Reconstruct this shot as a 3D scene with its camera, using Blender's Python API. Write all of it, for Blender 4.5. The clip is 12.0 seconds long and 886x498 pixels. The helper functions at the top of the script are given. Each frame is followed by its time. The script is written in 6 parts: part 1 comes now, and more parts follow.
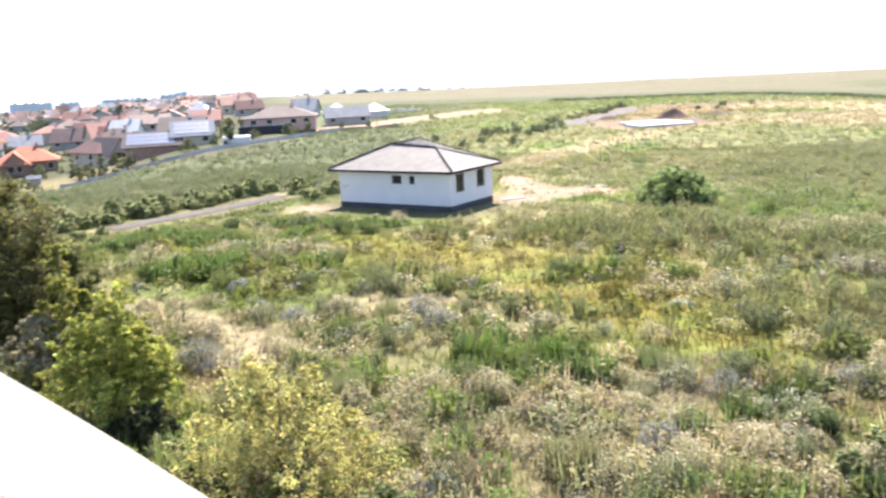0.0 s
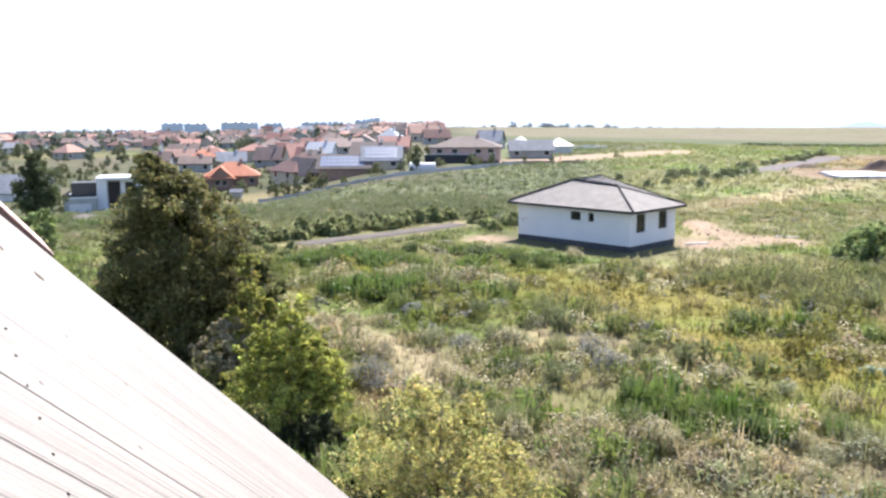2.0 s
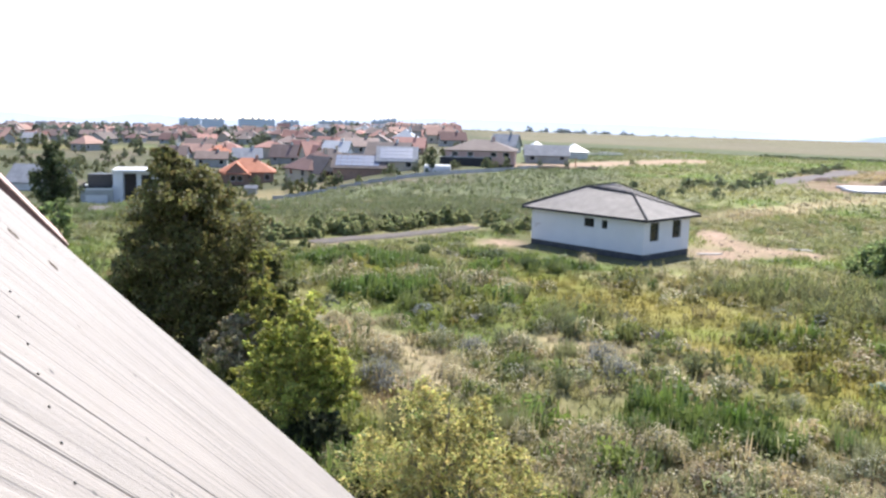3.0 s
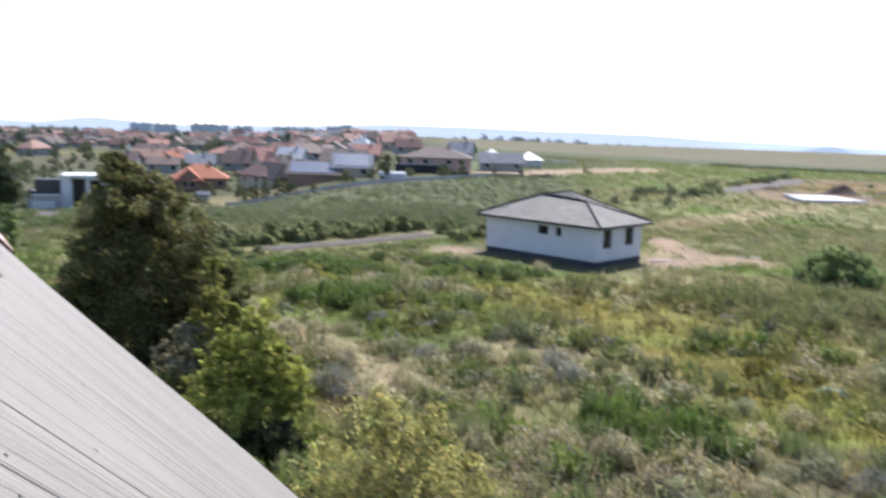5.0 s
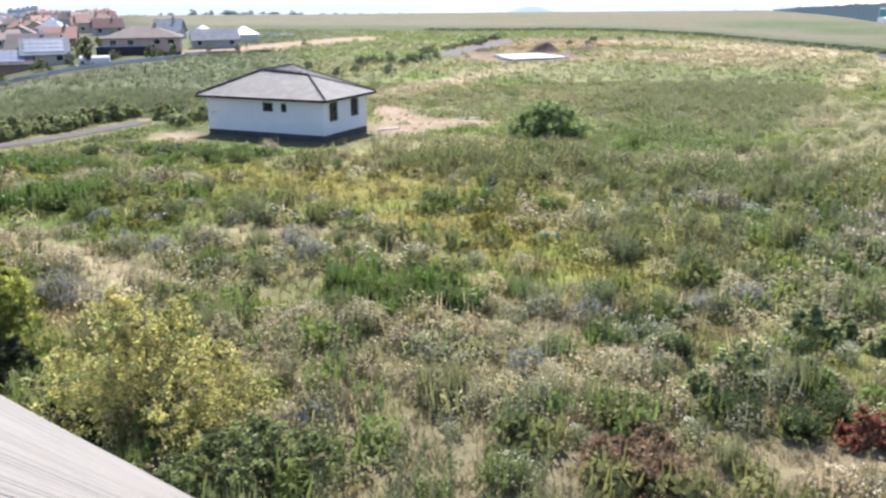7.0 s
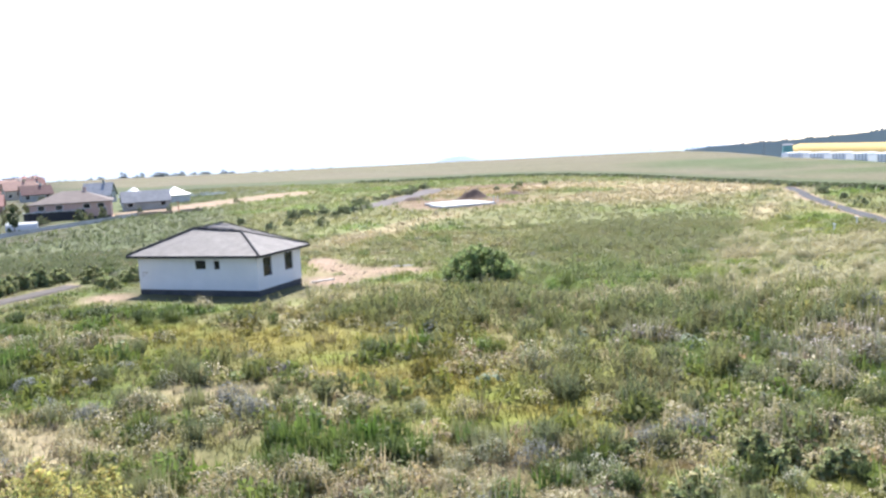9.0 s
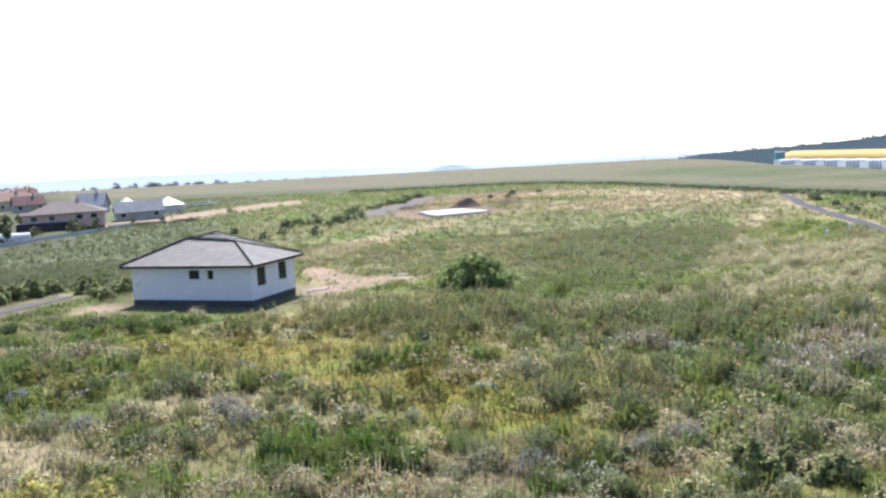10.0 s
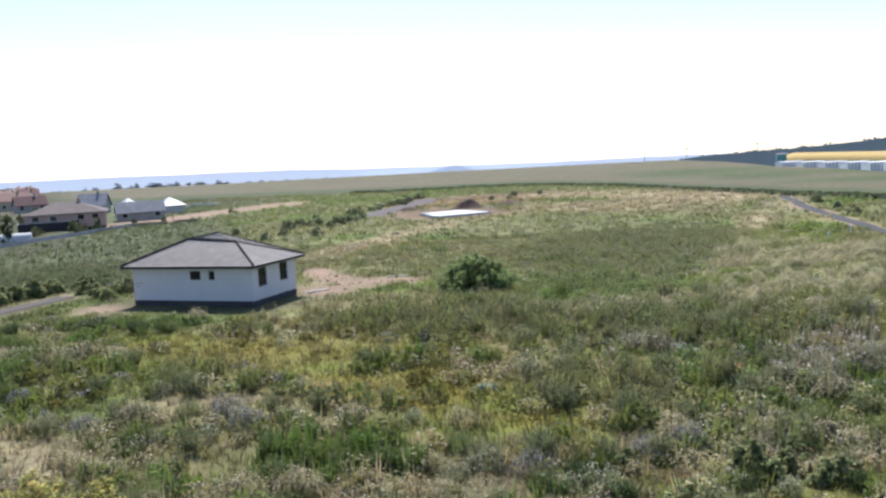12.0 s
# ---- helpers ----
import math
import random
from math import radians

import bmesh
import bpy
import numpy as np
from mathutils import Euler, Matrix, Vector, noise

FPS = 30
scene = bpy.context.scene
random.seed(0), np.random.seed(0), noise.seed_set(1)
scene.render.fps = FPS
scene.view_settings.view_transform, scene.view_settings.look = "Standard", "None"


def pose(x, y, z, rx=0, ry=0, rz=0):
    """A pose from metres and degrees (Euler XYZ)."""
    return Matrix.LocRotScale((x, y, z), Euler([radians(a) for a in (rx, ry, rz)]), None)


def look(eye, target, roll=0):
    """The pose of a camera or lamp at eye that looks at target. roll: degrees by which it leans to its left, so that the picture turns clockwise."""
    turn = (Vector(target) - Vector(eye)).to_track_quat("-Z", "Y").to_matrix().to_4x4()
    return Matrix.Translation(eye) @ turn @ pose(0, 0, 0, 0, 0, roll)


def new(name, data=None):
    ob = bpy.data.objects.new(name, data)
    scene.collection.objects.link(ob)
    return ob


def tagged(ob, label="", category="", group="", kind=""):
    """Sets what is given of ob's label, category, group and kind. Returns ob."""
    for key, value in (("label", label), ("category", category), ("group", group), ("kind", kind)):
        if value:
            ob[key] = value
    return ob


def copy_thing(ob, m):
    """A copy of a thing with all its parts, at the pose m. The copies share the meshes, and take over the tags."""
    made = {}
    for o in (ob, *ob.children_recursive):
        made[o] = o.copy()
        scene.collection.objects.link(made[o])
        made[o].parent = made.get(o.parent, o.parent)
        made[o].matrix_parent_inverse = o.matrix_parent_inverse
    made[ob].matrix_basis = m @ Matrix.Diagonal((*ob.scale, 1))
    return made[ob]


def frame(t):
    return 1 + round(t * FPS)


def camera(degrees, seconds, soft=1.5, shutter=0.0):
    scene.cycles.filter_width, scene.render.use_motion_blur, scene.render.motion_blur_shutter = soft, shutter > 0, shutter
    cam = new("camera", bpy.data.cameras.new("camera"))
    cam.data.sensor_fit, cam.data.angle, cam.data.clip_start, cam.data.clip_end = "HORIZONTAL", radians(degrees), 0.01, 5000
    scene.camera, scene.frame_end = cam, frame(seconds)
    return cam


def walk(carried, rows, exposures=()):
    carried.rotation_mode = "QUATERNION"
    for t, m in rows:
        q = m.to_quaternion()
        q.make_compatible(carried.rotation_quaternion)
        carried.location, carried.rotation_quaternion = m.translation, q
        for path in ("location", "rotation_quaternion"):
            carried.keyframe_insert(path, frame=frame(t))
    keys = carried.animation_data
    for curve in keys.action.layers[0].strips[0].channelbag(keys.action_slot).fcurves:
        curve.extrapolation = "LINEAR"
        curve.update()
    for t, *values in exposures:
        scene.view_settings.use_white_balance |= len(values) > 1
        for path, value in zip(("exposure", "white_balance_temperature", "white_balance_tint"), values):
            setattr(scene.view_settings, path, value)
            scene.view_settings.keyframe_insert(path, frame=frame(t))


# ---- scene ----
cam = camera(54.0, 12.0, soft=2.5, shutter=0.5)
EYE_HEIGHT = 10.4
# seconds, yaw, pitch, lean to the right
PATH = [
    (0.0, 0.25, -11.37, 2.93), (0.5, 4.10, -11.31, 1.57), (1.0, 7.98, -9.29, 1.63), (1.5, 9.98, -9.90, 1.41),
    (2.0, 11.82, -8.86, 0.37), (2.5, 12.94, -8.92, 0.13), (3.0, 12.64, -8.72, -1.33), (3.2, 12.98, -8.54, -1.55),
    (4.8, 11.68, -7.15, -1.92), (5.0, 9.67, -8.17, -1.81), (5.5, 3.89, -10.83, -0.53), (6.0, 0.00, -13.18, -0.87),
    (6.5, -4.00, -15.07, 0.41), (7.0, -8.15, -16.17, 0.62), (7.5, -8.92, -12.81, 2.47), (7.7, -9.82, -11.18, 2.82),
    (9.3, -12.73, -6.57, 2.94), (9.5, -12.67, -6.57, 3.11), (10.0, -13.07, -6.12, 3.18), (10.5, -13.06, -6.25, 2.92),
    (11.0, -12.64, -6.11, 2.96), (11.5, -12.74, -6.22, 2.90), (12.0, -13.00, -6.04, 3.05),
]
walk(cam, [(t, pose(0, 0, EYE_HEIGHT, 90 + p, 0, y) @ pose(0, 0, 0, 0, 0, -lean)) for t, y, p, lean in PATH],
     exposures=[(0.0, 2.05, 7000, 12), (1.0, 2.05, 6900, 12), (2.0, 1.7, 6700, 11), (3.2, 1.45, 6600, 10), (4.8, 1.12, 6350, 10), (5.5, 1.02, 6350, 10), (6.5, 1.3, 6400, 10),
                (7.0, 1.48, 6450, 10), (7.7, 1.78, 6500, 11), (9.3, 1.55, 6450, 10), (10.5, 1.12, 6300, 10), (12.0, 0.82, 6300, 10)])

# ---- light ----
SUN_AZ, SUN_EL = 4.0, 50.0
world = bpy.data.worlds.new("sky")
scene.world = world
world.use_nodes = True
wn = world.node_tree.nodes
sky = wn.new("ShaderNodeTexSky")
sky.sky_type = "NISHITA"
sky.sun_disc = False
sky.sun_elevation = radians(SUN_EL)
sky.sun_rotation = radians(SUN_AZ)
sky.air_density = 1.0
sky.dust_density = 0.5
sky.altitude = 600
sky.ozone_density = 1.6
cool = wn.new("ShaderNodeMix")
cool.data_type, cool.blend_type = "RGBA", "MULTIPLY"
cool.inputs[0].default_value = 1.0
cool.inputs[7].default_value = (1.01, 0.965, 1.05, 1.0)
world.node_tree.links.new(sky.outputs["Color"], cool.inputs[6])
world.node_tree.links.new(cool.outputs[2], wn["Background"].inputs["Color"])
wn["Background"].inputs["Strength"].default_value = 0.11
sun_data = bpy.data.lights.new("sun", "SUN")
sun_data.energy = 4.2
sun_data.angle = radians(0.6)
sun_data.color = (1.0, 0.96, 0.90)
sun = new("sun", sun_data)
sun.matrix_world = look((300 * math.sin(radians(SUN_AZ)), 300, 300 * math.tan(radians(SUN_EL))), (0, 0, 0))

# ---- helpers of this scene ----
rng = np.random.default_rng(7)


def surface(name, c1, c2, scale=2.0, rough=0.85, bump=0.2, bump_scale=20.0, metal=0.0, stretch=(1, 1, 1), spec=0.3, island=0.0, obj=0.0):
    """A plain material: two base colours mixed by noise of two sizes, with fine relief."""
    m = bpy.data.materials.new(name)
    m.use_nodes = True
    n, l = m.node_tree.nodes, m.node_tree.links
    b = n["Principled BSDF"]
    b.inputs["Roughness"].default_value = rough
    b.inputs["Metallic"].default_value = metal
    b.inputs["Specular IOR Level"].default_value = spec
    tc = n.new("ShaderNodeTexCoord")
    mp = n.new("ShaderNodeMapping")
    mp.inputs["Scale"].default_value = stretch
    l.new(tc.outputs["Object"], mp.inputs["Vector"])
    n1 = n.new("ShaderNodeTexNoise")
    n1.inputs["Scale"].default_value = scale
    n1.inputs["Detail"].default_value = 6
    n1.inputs["Roughness"].default_value = 0.65
    l.new(mp.outputs["Vector"], n1.inputs["Vector"])
    ramp = n.new("ShaderNodeValToRGB")
    ramp.color_ramp.elements[0].position, ramp.color_ramp.elements[1].position = 0.32, 0.68
    ramp.color_ramp.elements[0].color, ramp.color_ramp.elements[1].color = (*c1, 1), (*c2, 1)
    l.new(n1.outputs["Fac"], ramp.inputs["Fac"])
    out = ramp.outputs["Color"]
    for amount, node, sock in ((island, "ShaderNodeNewGeometry", "Random Per Island"), (obj, "ShaderNodeObjectInfo", "Random")):
        if amount:
            g = n.new(node)
            mr = n.new("ShaderNodeMapRange")
            mr.inputs["To Min"].default_value, mr.inputs["To Max"].default_value = 1 - amount, 1 + amount
            l.new(g.outputs[sock], mr.inputs["Value"])
            hs = n.new("ShaderNodeHueSaturation")
            l.new(mr.outputs["Result"], hs.inputs["Value"])
            l.new(out, hs.inputs["Color"])
            out = hs.outputs["Color"]
    l.new(out, b.inputs["Base Color"])
    if bump:
        n2 = n.new("ShaderNodeTexNoise")
        n2.inputs["Scale"].default_value = bump_scale
        n2.inputs["Detail"].default_value = 5
        l.new(mp.outputs["Vector"], n2.inputs["Vector"])
        bp = n.new("ShaderNodeBump")
        bp.inputs["Strength"].default_value = bump
        bp.inputs["Distance"].default_value = 0.02
        l.new(n2.outputs["Fac"], bp.inputs["Height"])
        l.new(bp.outputs["Normal"], b.inputs["Normal"])
    return m


def leafy(name, through_light=0.5, rough=0.6):
    """Leaves and grass: colour from the plants' own tint, part of the light passes through."""
    m = bpy.data.materials.new(name)
    m.use_nodes = True
    n, l = m.node_tree.nodes, m.node_tree.links
    b = n["Principled BSDF"]
    b.inputs["Roughness"].default_value = rough
    b.inputs["Specular IOR Level"].default_value = 0.25
    at = n.new("ShaderNodeAttribute")
    at.attribute_name = "tint"
    tc = n.new("ShaderNodeTexCoord")
    nz = n.new("ShaderNodeTexNoise")
    nz.inputs["Scale"].default_value = 9.0
    nz.inputs["Detail"].default_value = 3
    l.new(tc.outputs["Object"], nz.inputs["Vector"])
    mr = n.new("ShaderNodeMapRange")
    mr.inputs["To Min"].default_value, mr.inputs["To Max"].default_value = 0.7, 1.3
    l.new(nz.outputs["Fac"], mr.inputs["Value"])
    hs = n.new("ShaderNodeHueSaturation")
    l.new(mr.outputs["Result"], hs.inputs["Value"])
    l.new(at.outputs["Color"], hs.inputs["Color"])
    l.new(hs.outputs["Color"], b.inputs["Base Color"])
    tr = n.new("ShaderNodeBsdfTranslucent")
    l.new(hs.outputs["Color"], tr.inputs["Color"])
    mx = n.new("ShaderNodeMixShader")
    mx.inputs["Fac"].default_value = through_light
    l.new(b.outputs["BSDF"], mx.inputs[1])
    l.new(tr.outputs["BSDF"], mx.inputs[2])
    l.new(mx.outputs["Shader"], n["Material Output"].inputs["Surface"])
    return m


def raw_mesh(name, verts, faces, material, tint=None, smooth=False):
    me = bpy.data.meshes.new(name)
    if isinstance(verts, np.ndarray):
        nf, k = faces.shape
        me.vertices.add(len(verts))
        me.vertices.foreach_set("co", np.ascontiguousarray(verts, dtype=np.float32).ravel())
        me.loops.add(nf * k)
        me.loops.foreach_set("vertex_index", np.ascontiguousarray(faces, dtype=np.int32).ravel())
        me.polygons.add(nf)
        me.polygons.foreach_set("loop_start", np.arange(0, nf * k, k, dtype=np.int32))
        me.polygons.foreach_set("loop_total", np.full(nf, k, dtype=np.int32))
        me.update(calc_edges=True)
    else:
        me.from_pydata([tuple(v) for v in verts], [], faces)
        me.update()
    if tint is not None:
        a = me.color_attributes.new("tint", "FLOAT_COLOR", "POINT")
        a.data.foreach_set("color", np.ascontiguousarray(np.c_[tint, np.ones(len(tint))], dtype=np.float32).ravel())
    if smooth:
        me.polygons.foreach_set("use_smooth", np.ones(len(me.polygons), dtype=bool))
    me.materials.append(material)
    return me


def part(name, vf, material, parent=None, label="", smooth=False):
    """One mesh object from (verts, faces) or a ready mesh, under its thing."""
    me = vf if isinstance(vf, bpy.types.Mesh) else raw_mesh(name, vf[0], vf[1], material, smooth=smooth)
    ob = new(name, me)
    ob.parent = parent
    return tagged(ob, label)


def thing(name, label, category, m=None, group="", kind=""):
    ob = new(name)
    ob.empty_display_size = 0.2
    if m is not None:
        ob.matrix_world = m
    return tagged(ob, label, category, group, kind)


def box(x0, y0, z0, x1, y1, z1):
    v = [(x0, y0, z0), (x1, y0, z0), (x1, y1, z0), (x0, y1, z0), (x0, y0, z1), (x1, y0, z1), (x1, y1, z1), (x0, y1, z1)]
    return v, [(0, 3, 2, 1), (4, 5, 6, 7), (0, 1, 5, 4), (1, 2, 6, 5), (2, 3, 7, 6), (3, 0, 4, 7)]


def join(*items):
    vs, fs = [], []
    for v, f in items:
        o = len(vs)
        vs += list(v)
        fs += [tuple(i + o for i in q) for q in f]
    return vs, fs


def tube(points, radii, sides=7):
    """A tapered tube along points."""
    vs, fs = [], []
    pts = [Vector(p) for p in points]
    for i, p in enumerate(pts):
        d = (pts[min(i + 1, len(pts) - 1)] - pts[max(i - 1, 0)]).normalized()
        a = d.orthogonal().normalized()
        b = d.cross(a)
        for k in range(sides):
            t = 2 * math.pi * k / sides
            vs.append(p + (a * math.cos(t) + b * math.sin(t)) * radii[i])
    for i in range(len(pts) - 1):
        for k in range(sides):
            j = (k + 1) % sides
            fs.append((i * sides + k, i * sides + j, (i + 1) * sides + j, (i + 1) * sides + k))
    fs.append(tuple(range(sides))[::-1])
    fs.append(tuple((len(pts) - 1) * sides + k for k in range(sides)))
    return vs, fs


def step(t):
    t = np.clip(t, 0, 1)
    return t * t * (3 - 2 * t)


def vnoise(x, y, size, seed):
    """Smooth value noise, 0 to 1, on numpy arrays."""
    x, y = np.asarray(x, float) / size, np.asarray(y, float) / size
    ix, iy = np.floor(x), np.floor(y)
    fx, fy = step(x - ix), step(y - iy)

    def h(a, b):
        s = np.sin(a * 127.1 + b * 311.7 + seed * 74.7) * 43758.5453
        return s - np.floor(s)
    return (h(ix, iy) * (1 - fx) + h(ix + 1, iy) * fx) * (1 - fy) + (h(ix, iy + 1) * (1 - fx) + h(ix + 1, iy + 1) * fx) * fy


def fbm(x, y, size, seed):
    return 0.5 * vnoise(x, y, size, seed) + 0.3 * vnoise(x, y, size * 0.43, seed + 3) + 0.2 * vnoise(x, y, size * 0.19, seed + 8)


# ---- the lie of the land ----
def ground_z(x, y):
    x, y = np.asarray(x, float), np.asarray(y, float)
    r, az = np.hypot(x, y), np.degrees(np.arctan2(x, y))
    z = -5.0 * step((-az - 14) / 12) * step((r - 85) / 75)
    rc = np.interp(az, [-60, -12, 0, 28, 34, 40, 60], [900, 700, 620, 620, 365, 270, 270])
    return z - np.clip((r - rc) * 0.05, 0, 230)


def relief(x, y):
    r = np.hypot(x, y)
    return ground_z(x, y) + (fbm(x, y, 9.0, 2) - 0.5) * 0.35 * step((r - 6) / 10) * (1 - step((r - 250) / 200))


def crop_edge(az):
    return np.interp(az, [-14, -6, 0.3, 4.9, 10, 13.8, 17.5, 21.2, 24.8, 28.3, 31.7, 35, 40, 60], [430, 330, 312, 296, 281, 279, 278, 261, 236, 208, 188, 172, 156, 140])


# patches of the meadow: x, y, half length, half width, turn in degrees
LUSH = [(2.5, 29.5, 3.3, 1.8, -28), (-19.5, 58, 5, 2.4, 20), (-14, 47.6, 2.6, 1.6, 10), (-10.2, 63, 2.6, 1.1, 0), (-6.0, 61, 2.6, 0.9, 0)]
MOSS = [(-1, 50, 6.5, 5, 20), (3.5, 45.5, 5, 2.5, 0), (8, 34, 3.4, 1.4, -10), (-5.5, 57, 4.5, 2.6, 15), (32, 96, 8, 4, 30), (6, 38, 8, 1.5, -57), (10.5, 31.5, 2.4, 1.0, -30)]
STRAW = [(13.5, 44.2, 1.4, 0.8, 0), (-2.5, 39.5, 3.2, 1.3, -20), (-14.5, 41, 5.0, 1.1, -38), (-9.5, 36, 3.2, 1.4, -20), (-8, 33, 2.4, 1, 0),
         (21, 52.5, 4.2, 0.8, -10), (7.4, 26, 1.6, 1.6, 0), (11.7, 16.5, 3, 1, 0), (16.5, 110.5, 21, 3.6, 57), (29, 128, 8, 3.2, 57),
         (83, 170, 34, 9, -60), (75, 196, 22, 8, -30), (63, 97, 18, 2.6, 55), (-70, 152, 10, 6, 20), (58, 190, 16, 4, 0), (90, 145, 10, 8, 0)]
GREY = [(12.5, 53, 8, 4, 0), (40, 90, 17, 9, 40), (22, 46, 7, 4.5, -20), (-3.2, 43.6, 3, 1.5, 0), (15, 33.5, 4.5, 2.4, 0), (30, 68, 12, 7, 30),
        (-32, 108, 22, 11, 35), (-8, 128, 16, 14, 20), (-22, 92, 14, 8, 40), (45, 115, 14, 12, 30), (5, 150, 16, 20, 20)]
FLOWERS = [(-1.5, 26.5, 3.4, 1.3, -10), (-6.5, 30.5, 3.0, 1.2, 0), (-2.2, 36.0, 3.2, 1.0, -15), (18, 25, 3.6, 1.5, -20), (-8.5, 36, 3.5, 1.7, 0), (-4.5, 33.5, 3.5, 1.6, 0), (5.5, 27, 4, 1.6, -10), (16.5, 28, 3, 2, 0), (21.5, 31, 3.2, 2, 0), (33, 47, 7, 4.5, 40),
           (-11, 52, 5, 2, 0), (11.5, 39, 3, 1.5, 0), (1, 24, 3.6, 1.5, 0), (6, 21.6, 3.6, 1.8, -35), (44, 72, 10, 3, 40), (26, 122, 8, 3, 20)]
THISTLE = [(28, 36, 4.2, 2.6, 10), (24, 32.5, 3, 1.4, 0), (20, 40, 3, 1.6, 0)]
YELLOWGREEN = [(34.8, 57.7, 2.6, 2.0, 60), (34.4, 49.3, 2.2, 1.2, 50), (55, 75, 7, 3, 50), (49, 60, 5, 1.6, 20), (-6.7, 57.1, 3.5, 1.4, 0), (9.9, 34.2, 2.2, 1.2, 0), (56, 82, 12, 4, 55), (33, 46, 4.5, 1.3, 30), (36, 60, 4, 3, 40), (8, 31, 2.4, 1, 0), (6, 43.5, 4, 1.4, 0), (-16, 52, 5, 2, 20), (18, 47, 3, 1.5, 0)]


def inside(patches, x, y):
    """How far a place lies in any of the patches, 0 to 1, with a ragged rim."""
    best = np.zeros_like(x)
    ragged = (fbm(x, y, 2.6, 31) - 0.5) * 1.1
    for px, py, a, b, turn in patches:
        c, s = math.cos(radians(turn)), math.sin(radians(turn))
        u, v = (x - px) * c + (y - py) * s, -(x - px) * s + (y - py) * c
        best = np.maximum(best, np.clip(1.6 - (np.hypot(u / a, v / b) + ragged) * 1.2, 0, 1))
    return best


THICKET = [(45, 86, 36, 11, 59), (23, 47, 13, 6, -20), (33, 66, 13, 8, 50)]
PALE = [(-0.4, 26.5, 3.4, 1.0, -10), (4.9, 25.1, 2.6, 0.9, -15), (7.7, 22.4, 2.2, 0.9, -30), (9.0, 19.7, 1.5, 0.8, -30), (-12.0, 38.6, 4, 1.4, -60), (-7.6, 33.8, 2.4, 1, -40), (-2.8, 37.8, 2.2, 0.9, 0), (24.3, 51.6, 7, 2.2, 25), (31.2, 50.3, 7, 3, 40), (14.3, 27.3, 2.2, 1, 0), (17.2, 25.0, 2.6, 1.3, 20), (2.9, 27.7, 2.4, 0.9, -10), (4.8, 25.2, 2.2, 0.9, -10), (7.1, 21.8, 1.6, 0.8, -20), (-7.7, 33.6, 2.4, 1, -20), (-0.6, 23.6, 2, 0.8, 0), (27.8, 36.3, 5, 2, 30), (40.2, 65.3, 6, 2.2, 35), (51.1, 66.6, 9, 3, 45), (86.5, 123.7, 14, 4, 50), (-16.8, 50.5, 4, 1.3, -60)]
CREAM = [(38, 52.5, 9, 6, 40), (46, 62, 9, 5, 45), (33, 50, 5, 3, 0), (35.3, 57.4, 3, 2, 0), (28, 50, 3.5, 1.6, 20), (22, 50, 3, 1.2, 0), (51, 77, 9, 4, 50), (18.7, 54.2, 2.4, 0.8, 0), (5, 21.6, 3.6, 1.8, -35), (1, 24.4, 3, 1.2, 0), (14.5, 26, 2, 1, 20), (16.8, 23.1, 2, 0.9, 0)]
OCHRE = [(-0.5, 50.5, 6, 4, 0), (-6, 54.5, 4, 2, 10), (6, 47, 5.5, 2.6, -35), (8.5, 38.5, 3.6, 2.2, -60), (11.5, 47, 3, 1.6, 0), (6, 38, 9, 1.6, -57), (10.5, 31.5, 2.6, 1.1, -30)]
DEEP = [(10.2, 24, 2.6, 1.0, -65), (11.7, 20.2, 2.4, 1.6, -30), (9.3, 28.9, 1.6, 0.8, 0), (14.3, 29.5, 1.8, 0.9, 0)]
RUST = [(6, 27.6, 2, 0.7, -15), (7.3, 16.8, 1.6, 0.7, 0), (13.2, 24.1, 0.8, 0.4, 0)]
BLEACHED_FIELD = [(80, 152, 36, 13, 60), (104, 160, 24, 9, 40), (62, 150, 10, 18, 0)]


